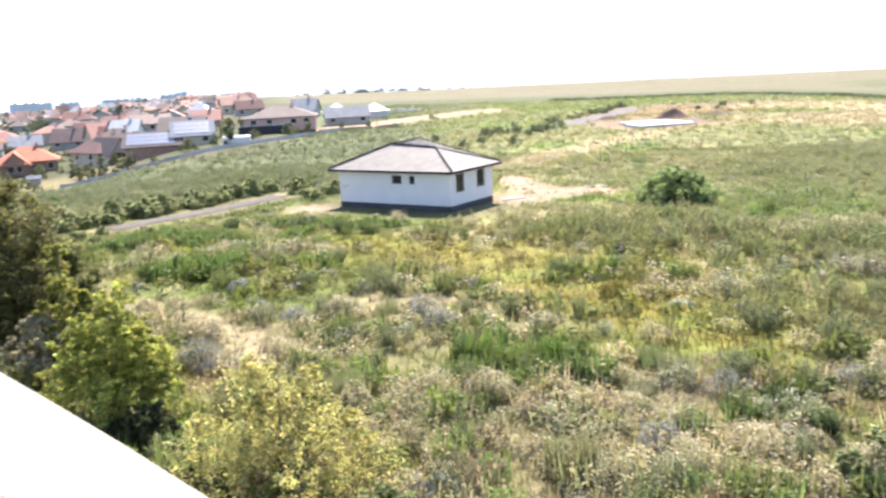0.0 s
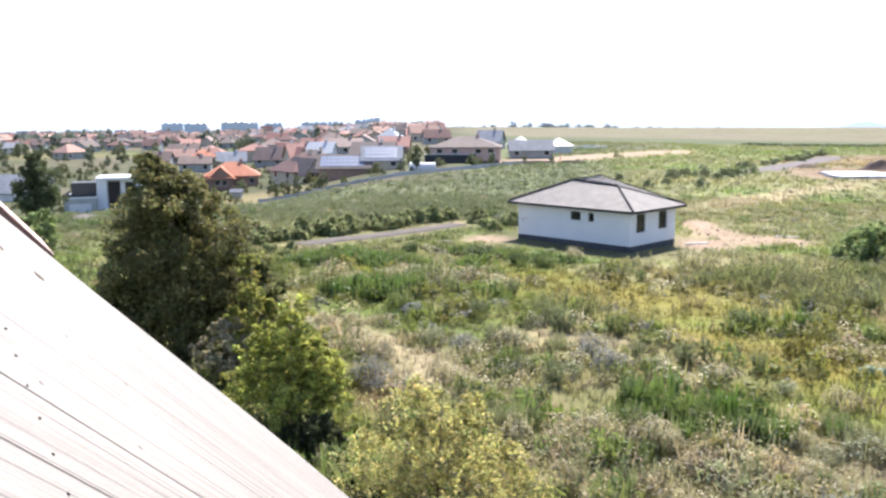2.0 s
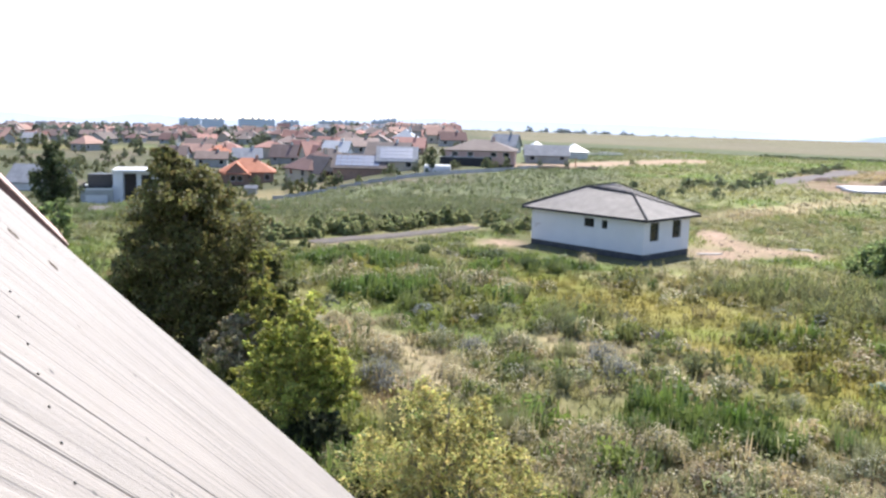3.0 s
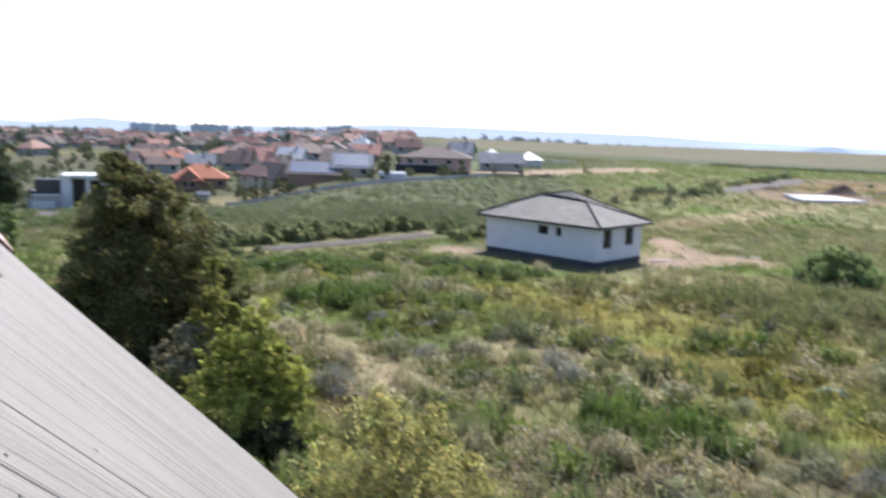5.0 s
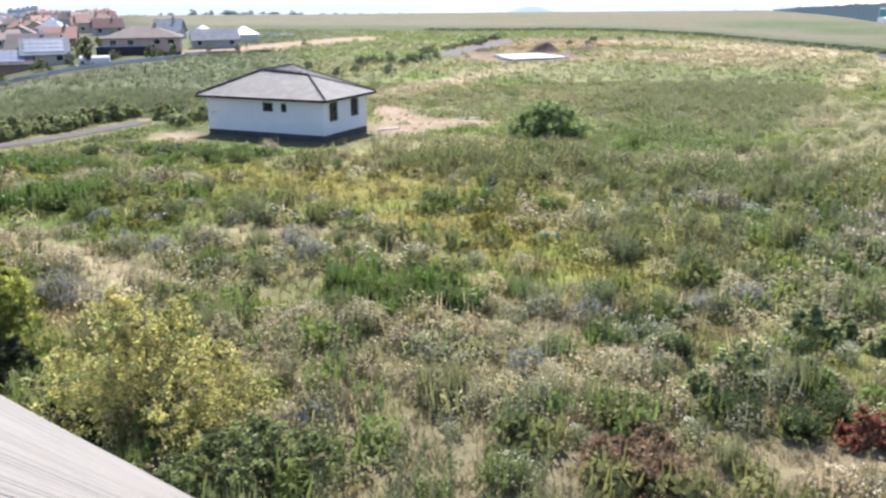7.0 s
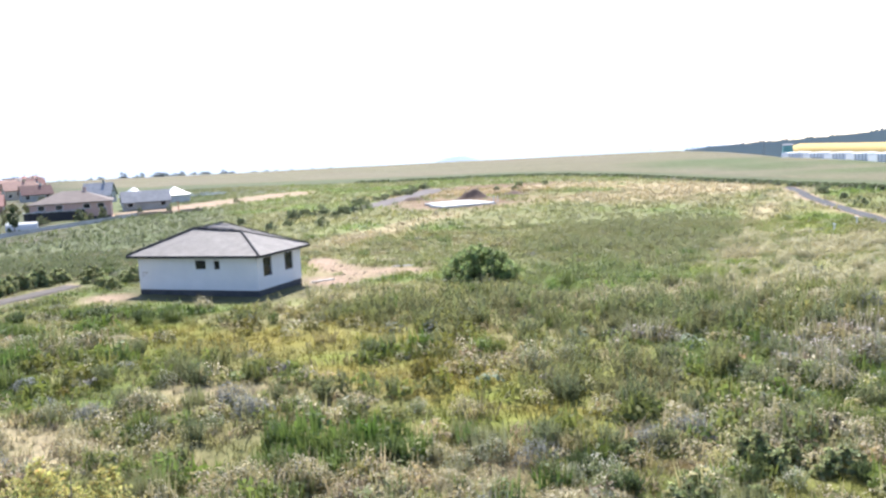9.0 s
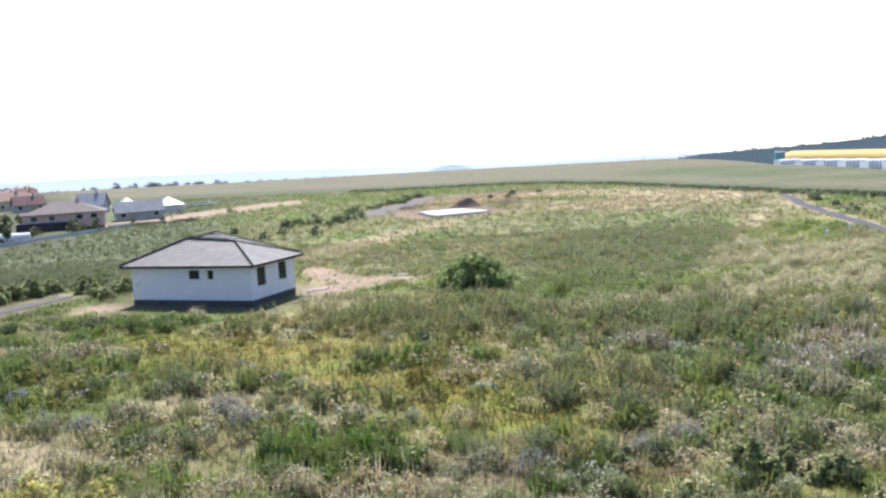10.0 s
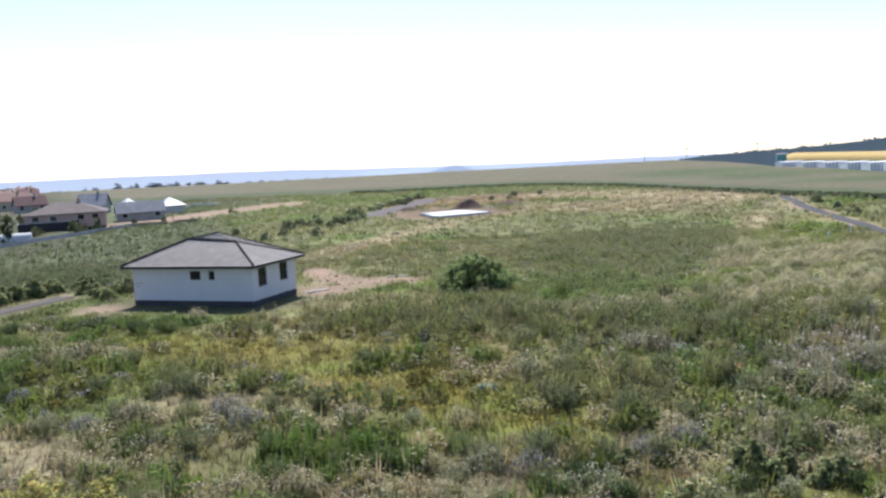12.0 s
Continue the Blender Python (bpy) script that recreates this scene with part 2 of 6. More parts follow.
def mood(x, y):
    """The colour that the growth of a whole stretch leans to."""
    r, az = np.hypot(x, y), np.degrees(np.arctan2(x, y))
    near = (1 - step((r - 50) / 30))[:, None]
    col = np.array([0.182, 0.19, 0.055]) * near + np.array([0.172, 0.178, 0.078]) * (1 - near)

    def lay(w, c):
        w = np.clip(w, 0, 1)[:, None]
        col[:] = col * (1 - w) + np.array(c) * w
    lay((fbm(x, y, 17, 121) - 0.5) * 4, (0.19, 0.178, 0.072))
    lay((26 - r) / 6 * (0.35 + 0.9 * fbm(x, y, 5, 125)), (0.26, 0.225, 0.135))
    lay((fbm(x, y, 12, 131) - 0.5) * 6, (0.122, 0.168, 0.042))
    calm = 1 - 0.75 * step((r - 75) / 60)
    lay((fbm(x, y, 8, 141) - 0.6) * 7 * calm, (0.25, 0.215, 0.12))
    lay((fbm(x, y, 6, 161) - 0.66) * 7 * near[:, 0], (0.23, 0.155, 0.09))
    west = step((-az + 1.0) / 6) * step((r - 78) / 12)
    lay(west * 0.92, (0.112, 0.134, 0.066))
    lay(west * (fbm(x, y, 11, 151) - 0.5) * 5, (0.13, 0.148, 0.078))
    lay(inside(BLEACHED_FIELD, x, y) * 0.8, (0.28, 0.225, 0.14))
    lay(np.clip(1.5 - np.hypot((x - 54) / 19, (y - 190) / 13) - (fbm(x, y, 6, 231) - 0.5), 0, 1) * 0.85, (0.235, 0.165, 0.085))
    lay(inside(STRAW, x, y) * 0.92, (0.31, 0.255, 0.155))
    lay(inside(OCHRE, x, y) * 0.8, (0.186, 0.154, 0.034))
    lay(inside(THICKET, x, y) * 0.5, (0.15, 0.16, 0.078))
    lay(inside(PALE, x, y) * 0.85, (0.36, 0.305, 0.19))
    lay(inside(CREAM, x, y) * 0.6, (0.29, 0.27, 0.145))
    lay(inside(YELLOWGREEN, x, y) * 0.8, (0.172, 0.202, 0.042))
    lay(inside(RUST, x, y) * 0.75, (0.21, 0.135, 0.08))
    lay(inside(DEEP, x, y) * 0.75, (0.1, 0.138, 0.045))
    lay(inside(LUSH, x, y) * 0.9, (0.085, 0.142, 0.034))
    # darker and browner within 5 m of the bungalow's walls
    lay((5.0 - house_gap(x, y)) / 2.5 * 0.7, (0.11, 0.105, 0.055))
    # raised beyond about 40 m to the right, slightly in the west
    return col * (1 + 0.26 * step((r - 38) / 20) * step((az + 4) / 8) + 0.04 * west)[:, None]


def house_gap(x, y):
    """Metres outside the bungalow's walls."""
    h = radians(34.1)
    u = -(x - 0.52) * math.cos(h) + (y - 65.91) * math.sin(h)
    v = (x - 0.52) * math.sin(h) + (y - 65.91) * math.cos(h)
    return np.hypot(np.maximum(np.maximum(-u, u - 11.03), 0), np.maximum(np.maximum(-v, v - 6.25), 0))


def near_line(x, y, pts):
    """Distance to a line through pts."""
    best = np.full(np.shape(x), 1e9)
    for (ax, ay), (bx, by) in zip(pts[:-1], pts[1:]):
        t = np.clip(((x - ax) * (bx - ax) + (y - ay) * (by - ay)) / ((bx - ax) ** 2 + (by - ay) ** 2), 0, 1)
        best = np.minimum(best, np.hypot(x - ax - t * (bx - ax), y - ay - t * (by - ay)))
    return best


LANE = [(-25.4, 65.2), (-24.2, 66.8), (-20.3, 72.6), (-15.2, 80.4)]
DRIVE = [(-56, 82), (-62, 91), (-68, 100), (-71, 110)]
ROAD_EAST = [(97, 141), (84, 117), (73.6, 95.4), (66.5, 79), (60, 62)]
SITE_ROAD = [(22, 160), (34, 184), (47, 213)]


def bare(x, y):
    """Trodden, open earth: 0 to 1."""
    rag = (fbm(x, y, 3.5, 12) - 0.5) * 1.6
    d = np.zeros(np.shape(x))
    for px, py, a, b in ((6.6, 72.2, 2.6, 3.6), (9.4, 74.2, 3.2, 3.4), (12.2, 73.9, 2.6, 2.0), (7.6, 78.0, 2.4, 3.4), (6.9, 83.5, 1.6, 3.4)):
        d = np.maximum(d, np.clip(1.5 - np.hypot((x - px) / a, (y - py) / b) - rag * 0.5, 0, 1))
    d = np.maximum(d, np.clip(1.3 - np.hypot((x + 11.3) / 2.2, (y - 71) / 2.0) - rag * 0.5, 0, 1))
    d = np.maximum(d, np.clip(1.4 - np.hypot((x - 37.5) / 12, (y - 156) / 17) - rag * 0.5, 0, 1))
    for a, w in ((LANE, 0.4), (DRIVE, 1.0), (ROAD_EAST, 1.2), (SITE_ROAD, 3.0)):
        d = np.maximum(d, np.clip((w + 0.5 - near_line(x, y, a)) / 0.6, 0, 1))
    d = np.maximum(d, np.clip(1.4 - np.hypot((x - 61.9) / 22, (y - 210.6) / 9) - rag * 0.5, 0, 1) * 0.8)
    u = near_line(x, y, [(-23, 187), (13, 240)])
    return np.maximum(d, np.clip(1.35 - u / 8.5 - rag * 0.3, 0, 1))


# ---- materials ----
FOLIAGE = leafy("foliage")
BARK = surface("bark", (0.10, 0.08, 0.06), (0.20, 0.17, 0.13), 6, 0.9, 0.6, 30, stretch=(1, 1, 0.3))
PLASTER = surface("white_render", (0.548, 0.555, 0.562), (0.607, 0.607, 0.607), 0.6, 0.9, 0.15, 60)
PLINTH = surface("grey_plinth", (0.045, 0.046, 0.05), (0.075, 0.076, 0.08), 1.5, 0.9, 0.2, 30)
ROOF_GREY = surface("grey_concrete_tiles", (0.135, 0.122, 0.119), (0.195, 0.178, 0.172), 1.2, 0.7, 0.3, 12, island=0.06)
RIDGE = surface("dark_ridge_tiles", (0.03, 0.03, 0.034), (0.055, 0.055, 0.06), 3, 0.95, 0.2, 15, spec=0.1)
DARK = surface("dark_window_frame", (0.03, 0.03, 0.03), (0.06, 0.055, 0.05), 4, 0.5, 0.1, 20)
INSIDE = surface("raw_blockwork", (0.28, 0.26, 0.24), (0.4, 0.38, 0.35), 2, 0.95, 0.4, 10)
CONCRETE = surface("pale_concrete", (0.446, 0.446, 0.439), (0.54, 0.54, 0.533), 0.7, 0.8, 0.15, 25)
SOIL = surface("brown_soil", (0.075, 0.05, 0.04), (0.14, 0.095, 0.072), 0.9, 0.95, 0.8, 6)
WOOD_BROWN = surface("weathered_pallet_wood", (0.2, 0.15, 0.1), (0.34, 0.27, 0.2), 3, 0.85, 0.4, 20)
# red lightened to pink so that the sheet looks sunlit
RED_SHEET = surface("sunlit_red_sheet", (0.56, 0.36, 0.32), (0.66, 0.45, 0.41), 3, 0.5, 0.2, 30)
WHITE_WALL = surface("white_house_paint", (0.480, 0.480, 0.470), (0.595, 0.595, 0.576), 0.5, 0.85, 0.1, 30, obj=0.06)
CREAM_WALL = surface("cream_house_paint", (0.384, 0.326, 0.250), (0.480, 0.422, 0.336), 0.5, 0.85, 0.1, 30, obj=0.12)
PINK_WALL = surface("salmon_house_paint", (0.4, 0.275, 0.235), (0.46, 0.32, 0.275), 0.5, 0.85, 0.1, 30)
BRICK_WALL = surface("brown_brick_wall", (0.192, 0.125, 0.096), (0.288, 0.192, 0.154), 3, 0.9, 0.3, 20, obj=0.1)
GREY_WALL = surface("grey_house_paint", (0.250, 0.259, 0.250), (0.346, 0.355, 0.336), 0.5, 0.85, 0.1, 30, obj=0.1)
TILE_ORANGE = surface("orange_clay_tiles", (0.306, 0.107, 0.061), (0.428, 0.168, 0.097), 0.8, 0.8, 0.4, 9, obj=0.15)
# red greyed a little to allow for haze over the far roofs
TILE_RED = surface("dull_red_tiles", (0.225, 0.108, 0.09), (0.305, 0.153, 0.128), 0.8, 0.8, 0.4, 9, obj=0.2)
TILE_BROWN = surface("dark_brown_tiles", (0.112, 0.077, 0.071), (0.174, 0.122, 0.112), 0.8, 0.75, 0.4, 9, obj=0.2)
TILE_TAUPE = surface("taupe_tiles", (0.118, 0.096, 0.089), (0.16, 0.134, 0.124), 0.8, 0.95, 0.4, 9, obj=0.1)
TILE_SLATE = surface("slate_grey_tiles", (0.133, 0.143, 0.163), (0.204, 0.214, 0.235), 0.8, 0.95, 0.3, 9, obj=0.2)
TILE_PALE = surface("pale_sheet_roof", (0.27, 0.292, 0.323), (0.345, 0.367, 0.398), 0.8, 0.45, 0.1, 9)
GLASS = surface("dark_window_glass", (0.015, 0.017, 0.02), (0.025, 0.028, 0.03), 2, 0.08, 0.0, 5, spec=0.35)
SOLAR = surface("glossy_solar_panel", (0.12, 0.15, 0.22), (0.16, 0.19, 0.27), 2, 0.4, 0.0, 5, spec=0.5)
TILE_MAROON = surface("dark_maroon_tiles", (0.1, 0.056, 0.054), (0.145, 0.083, 0.08), 0.8, 0.9, 0.4, 9)
# terracotta for far houses, with haze dulling put into the colour
TILE_HAZED = surface("hazed_terracotta_tiles", (0.23, 0.14, 0.115), (0.3, 0.185, 0.15), 0.8, 0.85, 0.4, 9, obj=0.2)
PYLON_GREY = surface("grey_painted_steel", (0.26, 0.28, 0.3), (0.32, 0.34, 0.36), 2, 0.8, 0.0, 10)
FILM = surface("white_tunnel_film", (0.4, 0.41, 0.41), (0.46, 0.465, 0.46), 2, 0.5, 0.1, 8)
FENCE = surface("grey_fence_panels", (0.3, 0.3, 0.3), (0.38, 0.38, 0.375), 2, 0.8, 0.2, 10, obj=0.12)
# far blocks: walls and windows coloured pale blue to give the haze
BLOCK_WALL = surface("hazed_panel_wall", (0.43, 0.49, 0.55), (0.5, 0.56, 0.61), 0.05, 0.85, 0.0, 10, obj=0.1)
BLOCK_WINDOW = surface("hazed_panel_glazing", (0.32, 0.39, 0.46), (0.38, 0.45, 0.52), 0.1, 0.3, 0.0, 10)


def ground_material():
    m = bpy.data.materials.new("meadow_ground")
    m.use_nodes = True
    n, l = m.node_tree.nodes, m.node_tree.links
    b = n["Principled BSDF"]
    b.inputs["Roughness"].default_value = 0.95
    b.inputs["Specular IOR Level"].default_value = 0.1
    at = n.new("ShaderNodeAttribute")
    at.attribute_name = "tint"
    tc = n.new("ShaderNodeTexCoord")
    val = None
    for sc, lo, hi in ((2.4, 0.72, 1.28), (0.35, 0.82, 1.18), (0.03, 0.9, 1.1)):
        nz = n.new("ShaderNodeTexNoise")
        nz.inputs["Scale"].default_value = sc
        nz.inputs["Detail"].default_value = 7
        nz.inputs["Roughness"].default_value = 0.7
        l.new(tc.outputs["Object"], nz.inputs["Vector"])
        mr = n.new("ShaderNodeMapRange")
        mr.inputs["From Min"].default_value, mr.inputs["From Max"].default_value = 0.3, 0.7
        mr.inputs["To Min"].default_value, mr.inputs["To Max"].default_value = lo, hi
        l.new(nz.outputs["Fac"], mr.inputs["Value"])
        if val is None:
            val = mr.outputs["Result"]
            bp = n.new("ShaderNodeBump")
            bp.inputs["Strength"].default_value = 0.7
            bp.inputs["Distance"].default_value = 0.15
            l.new(nz.outputs["Fac"], bp.inputs["Height"])
            l.new(bp.outputs["Normal"], b.inputs["Normal"])
        else:
            mu = n.new("ShaderNodeMath")
            mu.operation = "MULTIPLY"
            l.new(val, mu.inputs[0])
            l.new(mr.outputs["Result"], mu.inputs[1])
            val = mu.outputs["Value"]
    hs = n.new("ShaderNodeHueSaturation")
    l.new(val, hs.inputs["Value"])
    l.new(at.outputs["Color"], hs.inputs["Color"])
    l.new(hs.outputs["Color"], b.inputs["Base Color"])
    return m


def wood_material(name, c_dark, c_light):
    """Silvery, sun-bleached wood: grain drawn out along local x, cracks and worm holes."""
    m = bpy.data.materials.new(name)
    m.use_nodes = True
    n, l = m.node_tree.nodes, m.node_tree.links
    b = n["Principled BSDF"]
    b.inputs["Roughness"].default_value = 0.62
    b.inputs["Specular IOR Level"].default_value = 0.7
    tc = n.new("ShaderNodeTexCoord")

    def grain(sx, sy, detail):
        mp = n.new("ShaderNodeMapping")
        mp.inputs["Scale"].default_value = (sx, sy, sy)
        l.new(tc.outputs["Object"], mp.inputs["Vector"])
        nz = n.new("ShaderNodeTexNoise")
        nz.inputs["Scale"].default_value = 1.0
        nz.inputs["Detail"].default_value = detail
        nz.inputs["Roughness"].default_value = 0.7
        l.new(mp.outputs["Vector"], nz.inputs["Vector"])
        return nz.outputs["Fac"]

    def mapped(v, a, bb, c, d):
        mr = n.new("ShaderNodeMapRange")
        for k, q in zip(("From Min", "From Max", "To Min", "To Max"), (a, bb, c, d)):
            mr.inputs[k].default_value = q
        l.new(v, mr.inputs["Value"])
        return mr.outputs["Result"]

    def times(a, bb):
        mu = n.new("ShaderNodeMath")
        mu.operation = "MULTIPLY"
        l.new(a, mu.inputs[0])
        l.new(bb, mu.inputs[1])
        return mu.outputs["Value"]
    fine, broad, crack, patch = grain(2.0, 300, 6), grain(0.8, 110, 5), grain(0.55, 150, 3), grain(1.3, 5, 3)
    ramp = n.new("ShaderNodeValToRGB")
    ramp.color_ramp.elements[0].color, ramp.color_ramp.elements[1].color = (*c_dark, 1), (*c_light, 1)
    ramp.color_ramp.elements[0].position, ramp.color_ramp.elements[1].position = 0.28, 0.48
    l.new(broad, ramp.inputs["Fac"])
    worn = mapped(patch, 0.46, 0.7, 0.0, 1.0)
    inv = n.new("ShaderNodeMath")
    inv.operation = "MAXIMUM"
    l.new(mapped(crack, 0.385, 0.43, 0.5, 1.0), inv.inputs[0])
    l.new(worn, inv.inputs[1])
    v = times(mapped(fine, 0.3, 0.6, 0.68, 1.12), inv.outputs["Value"])
    v = times(v, mapped(patch, 0.3, 0.7, 0.85, 1.06))
    vo = n.new("ShaderNodeTexVoronoi")
    vo.inputs["Scale"].default_value = 26.0
    l.new(tc.outputs["Object"], vo.inputs["Vector"])
    v = times(v, mapped(vo.outputs["Distance"], 0.05, 0.075, 0.25, 1.0))
    hs = n.new("ShaderNodeHueSaturation")
    l.new(v, hs.inputs["Value"])
    l.new(ramp.outputs["Color"], hs.inputs["Color"])
    l.new(hs.outputs["Color"], b.inputs["Base Color"])
    bp = n.new("ShaderNodeBump")
    bp.inputs["Strength"].default_value = 0.5
    bp.inputs["Distance"].default_value = 0.003
    l.new(v, bp.inputs["Height"])
    l.new(bp.outputs["Normal"], b.inputs["Normal"])
    return m


GROUND = ground_material()
BLEACHED = wood_material("bleached_wood", (0.165, 0.141, 0.124), (0.252, 0.22, 0.196))


# far surface with haze put into the colour, plus a weak glow
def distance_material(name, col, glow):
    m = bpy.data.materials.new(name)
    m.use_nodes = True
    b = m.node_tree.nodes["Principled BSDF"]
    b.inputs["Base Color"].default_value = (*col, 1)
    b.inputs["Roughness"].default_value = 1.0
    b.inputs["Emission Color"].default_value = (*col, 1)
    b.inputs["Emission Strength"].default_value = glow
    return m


# ---- ground ----
def build_ground():
    az = np.radians(np.r_[np.arange(-180, -52, 6.0), np.arange(-52, 52, 0.4), np.arange(52, 180, 6.0)])
    rad = np.r_[0.0, 3.0 * 1.03 ** np.arange(0, 250)]
    rad = rad[rad < 4700]
    A, Rr = np.meshgrid(az, rad)
    x, y = (Rr * np.sin(A)).ravel(), (Rr * np.cos(A)).ravel()
    z = relief(x, y)
    na, nr = len(az), len(rad)
    i, j = np.meshgrid(np.arange(nr - 1), np.arange(na), indexing="ij")
    k = (j + 1) % na
    faces = np.stack([i * na + j, (i + 1) * na + j, (i + 1) * na + k, i * na + k], -1).reshape(-1, 4)[:, ::-1]
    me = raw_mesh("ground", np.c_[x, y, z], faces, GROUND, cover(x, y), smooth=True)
    tagged(new("ground", me), "flat weedy meadow and crop land in patches of green, straw and ochre", "ground", kind="structure")


def cover(x, y):
    """Base colour of the ground and its low growth."""
    r, az = np.hypot(x, y), np.degrees(np.arctan2(x, y))
    n1, n2 = fbm(x, y, 14, 5), fbm(x, y, 5, 9)
    col = mood(x, y) * 1.12

    def lay(w, c):
        w = np.clip(w, 0, 1)[:, None]
        col[:] = col * (1 - w) + np.array(c) * w
    lay((n1 - 0.54) * 4 * 0.6 * (1 - 0.8 * step((r - 75) / 60)), (0.3, 0.25, 0.14))
    lay((n2 - 0.56) * 5 * 0.5, (0.12, 0.15, 0.04))
    # fields
    e = crop_edge(az)
    f = (r - e) / 6
    far = (az > -16) & (az < 62)
    wheat = np.array([0.178, 0.157, 0.103])
    lay(np.where(far, f, 0) * 1.0, wheat)
    lay(np.where(far & (r > e), 1, 0) * np.clip((fbm(x, y * 0.35, 90, 41) - 0.5) * 4, 0, 0.25), (0.15, 0.15, 0.075))
    lay(np.where(far, np.clip(1.4 - np.abs(r - e * 1.10) / (e * 0.08), 0, 1), 0) * 0.9, (0.098, 0.122, 0.058))
    lay(np.where(far, np.clip(1.4 - np.abs(r - e * 1.02) / (e * 0.018), 0, 1), 0) * 0.9, (0.045, 0.062, 0.03))
    for pa, pr, wa, wr in ((29.5, 335, 4.0, 45), (33.5, 275, 2.5, 28), (38.5, 230, 5.0, 14), (42, 290, 6.0, 35)):
        lay(np.clip(1.5 - np.hypot((az - pa) / wa, (r - pr) / wr) - (fbm(x, y, 22, 211) - 0.5), 0, 1) * np.where(r > e, 0.85, 0), (0.098, 0.128, 0.055))
    # gravel yard and open strips beside the last houses
    lay(np.clip(1.5 - np.hypot((x - 2) / 15, (y - 276) / 19) - (fbm(x, y, 9, 221) - 0.5), 0, 1) * 0.9, (0.135, 0.14, 0.155))
    # town lawns
    town = step((-az - 9) / 3) * step((r - 128) / 14) * (az < 0)
    lay(town * 0.9, (0.088, 0.095, 0.052))
    lay(town * (fbm(x, y, 26, 171) - 0.5) * 6, (0.15, 0.13, 0.09))
    lay(np.clip(1.5 - np.hypot((x + 67) / 12, (y - 143) / 13), 0, 1) * 0.9, (0.27, 0.225, 0.12))
    lay(town * np.clip(1.4 - np.hypot((x + 178) / 30, (y - 335) / 34), 0, 1) * 0.8, (0.13, 0.17, 0.06))
    lay(town * np.clip(1.5 - np.hypot((x + 222) / 30, (y - 300) / 24), 0, 1) * 0.85, (0.19, 0.175, 0.075))
    b = bare(x, y)
    lay(b * 0.95 * (0.6 + 0.7 * fbm(x, y, 2.4, 91)), (0.41, 0.29, 0.215))
    for line, w, c in ((SITE_ROAD, 2.6, (0.17, 0.15, 0.14)),):
        lay((w - near_line(x, y, line)) / 0.4 + 0.5, c)
    lay(np.clip(1.5 - np.hypot((x - 40) / 13, (y - 159) / 14) - (fbm(x, y, 5, 181) - 0.5), 0, 1) * 0.95, (0.2, 0.135, 0.088))
    lay(np.clip(1.3 - np.hypot((x - 46) / 20, (y - 184) / 10), 0, 1), (0.21, 0.14, 0.08))
    lay(np.clip(1.4 - np.hypot((x - 61.9) / 22, (y - 210.6) / 9) - (fbm(x, y, 5, 191) - 0.5), 0, 1) * 0.9, (0.2, 0.13, 0.085))
    # ground colour lowered nearest the eye
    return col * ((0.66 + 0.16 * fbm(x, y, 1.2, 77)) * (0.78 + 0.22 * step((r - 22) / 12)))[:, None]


build_ground()


def ribbon(name, line, half, mat, label):
    """A track laid on the ground, with ragged rims."""
    pts = [Vector((x, y, 0)) for x, y in line]
    run = []
    for p, q in zip(pts[:-1], pts[1:]):
        n = max(2, int((q - p).length / 0.5))
        run += [p.lerp(q, i / n) for i in range(n)]
    run.append(pts[-1])
    vs, fs = [], []
    for i, p in enumerate(run):
        d = (run[min(i + 4, len(run) - 1)] - run[max(i - 4, 0)]).normalized()
        s = Vector((d.y, -d.x, 0))
        w = half * (1 + 0.22 * noise.noise((i * 0.21, half, 0)))
        for k, u in enumerate((-1.0, -0.85, -0.4, 0.0, 0.4, 0.85, 1.0)):
            q = p + s * u * w
            z = float(relief(np.array([p.x]), np.array([p.y]))[0])
            vs.append((q.x, q.y, z + (-0.12 if abs(u) == 1 else 0.1 - 0.03 * (abs(u) == 0.4))))
    for i in range(len(run) - 1):
        for k in range(6):
            fs.append((i * 7 + k, i * 7 + k + 1, (i + 1) * 7 + k + 1, (i + 1) * 7 + k))
    tagged(new(name, raw_mesh(name, vs, fs, mat, smooth=True)), label, "road", kind="structure")


ribbon("road_lane", LANE, 1.1, surface("dusty_lane", (0.066, 0.056, 0.051), (0.105, 0.09, 0.081), 1.2, 0.95, 0.4, 14), "narrow dusty grey lane beside the shrubs")
ribbon("road_drive", DRIVE, 1.5, bpy.data.materials["dusty_lane"], "grey gravel drive to the white house")
ribbon("road_site", SITE_ROAD, 3.1, surface("muddy_track", (0.085, 0.072, 0.069), (0.125, 0.107, 0.101), 0.9, 0.95, 0.5, 8), "muddy grey track to the building plot")
ribbon("road_east", ROAD_EAST, 0.9, surface("worn_asphalt", (0.04, 0.039, 0.042), (0.062, 0.06, 0.063), 0.8, 0.9, 0.3, 30), "narrow grey asphalt road through the weeds")

# far hills, pale with distance: haze sits in their colour and glow


def ridge(name, r, az0, az1, el_of, mat, label):
    az = np.linspace(az0, az1, 240)
    el = el_of(az)
    top = EYE_HEIGHT + r * np.tan(np.radians(el))
    x, y = r * np.sin(np.radians(az)), r * np.cos(np.radians(az))
    n = len(az)
    v = np.r_[np.c_[x, y, np.full(n, -130.0)], np.c_[x, y, top], np.c_[x * 1.05, y * 1.05, top - 6]]
    i = np.arange(n - 1)
    f = np.r_[np.c_[i, i + 1, n + i + 1, n + i], np.c_[n + i, n + i + 1, 2 * n + i + 1, 2 * n + i]]
    tagged(new(name, raw_mesh(name, v, f, mat, smooth=True)), label, "backdrop", kind="structure")


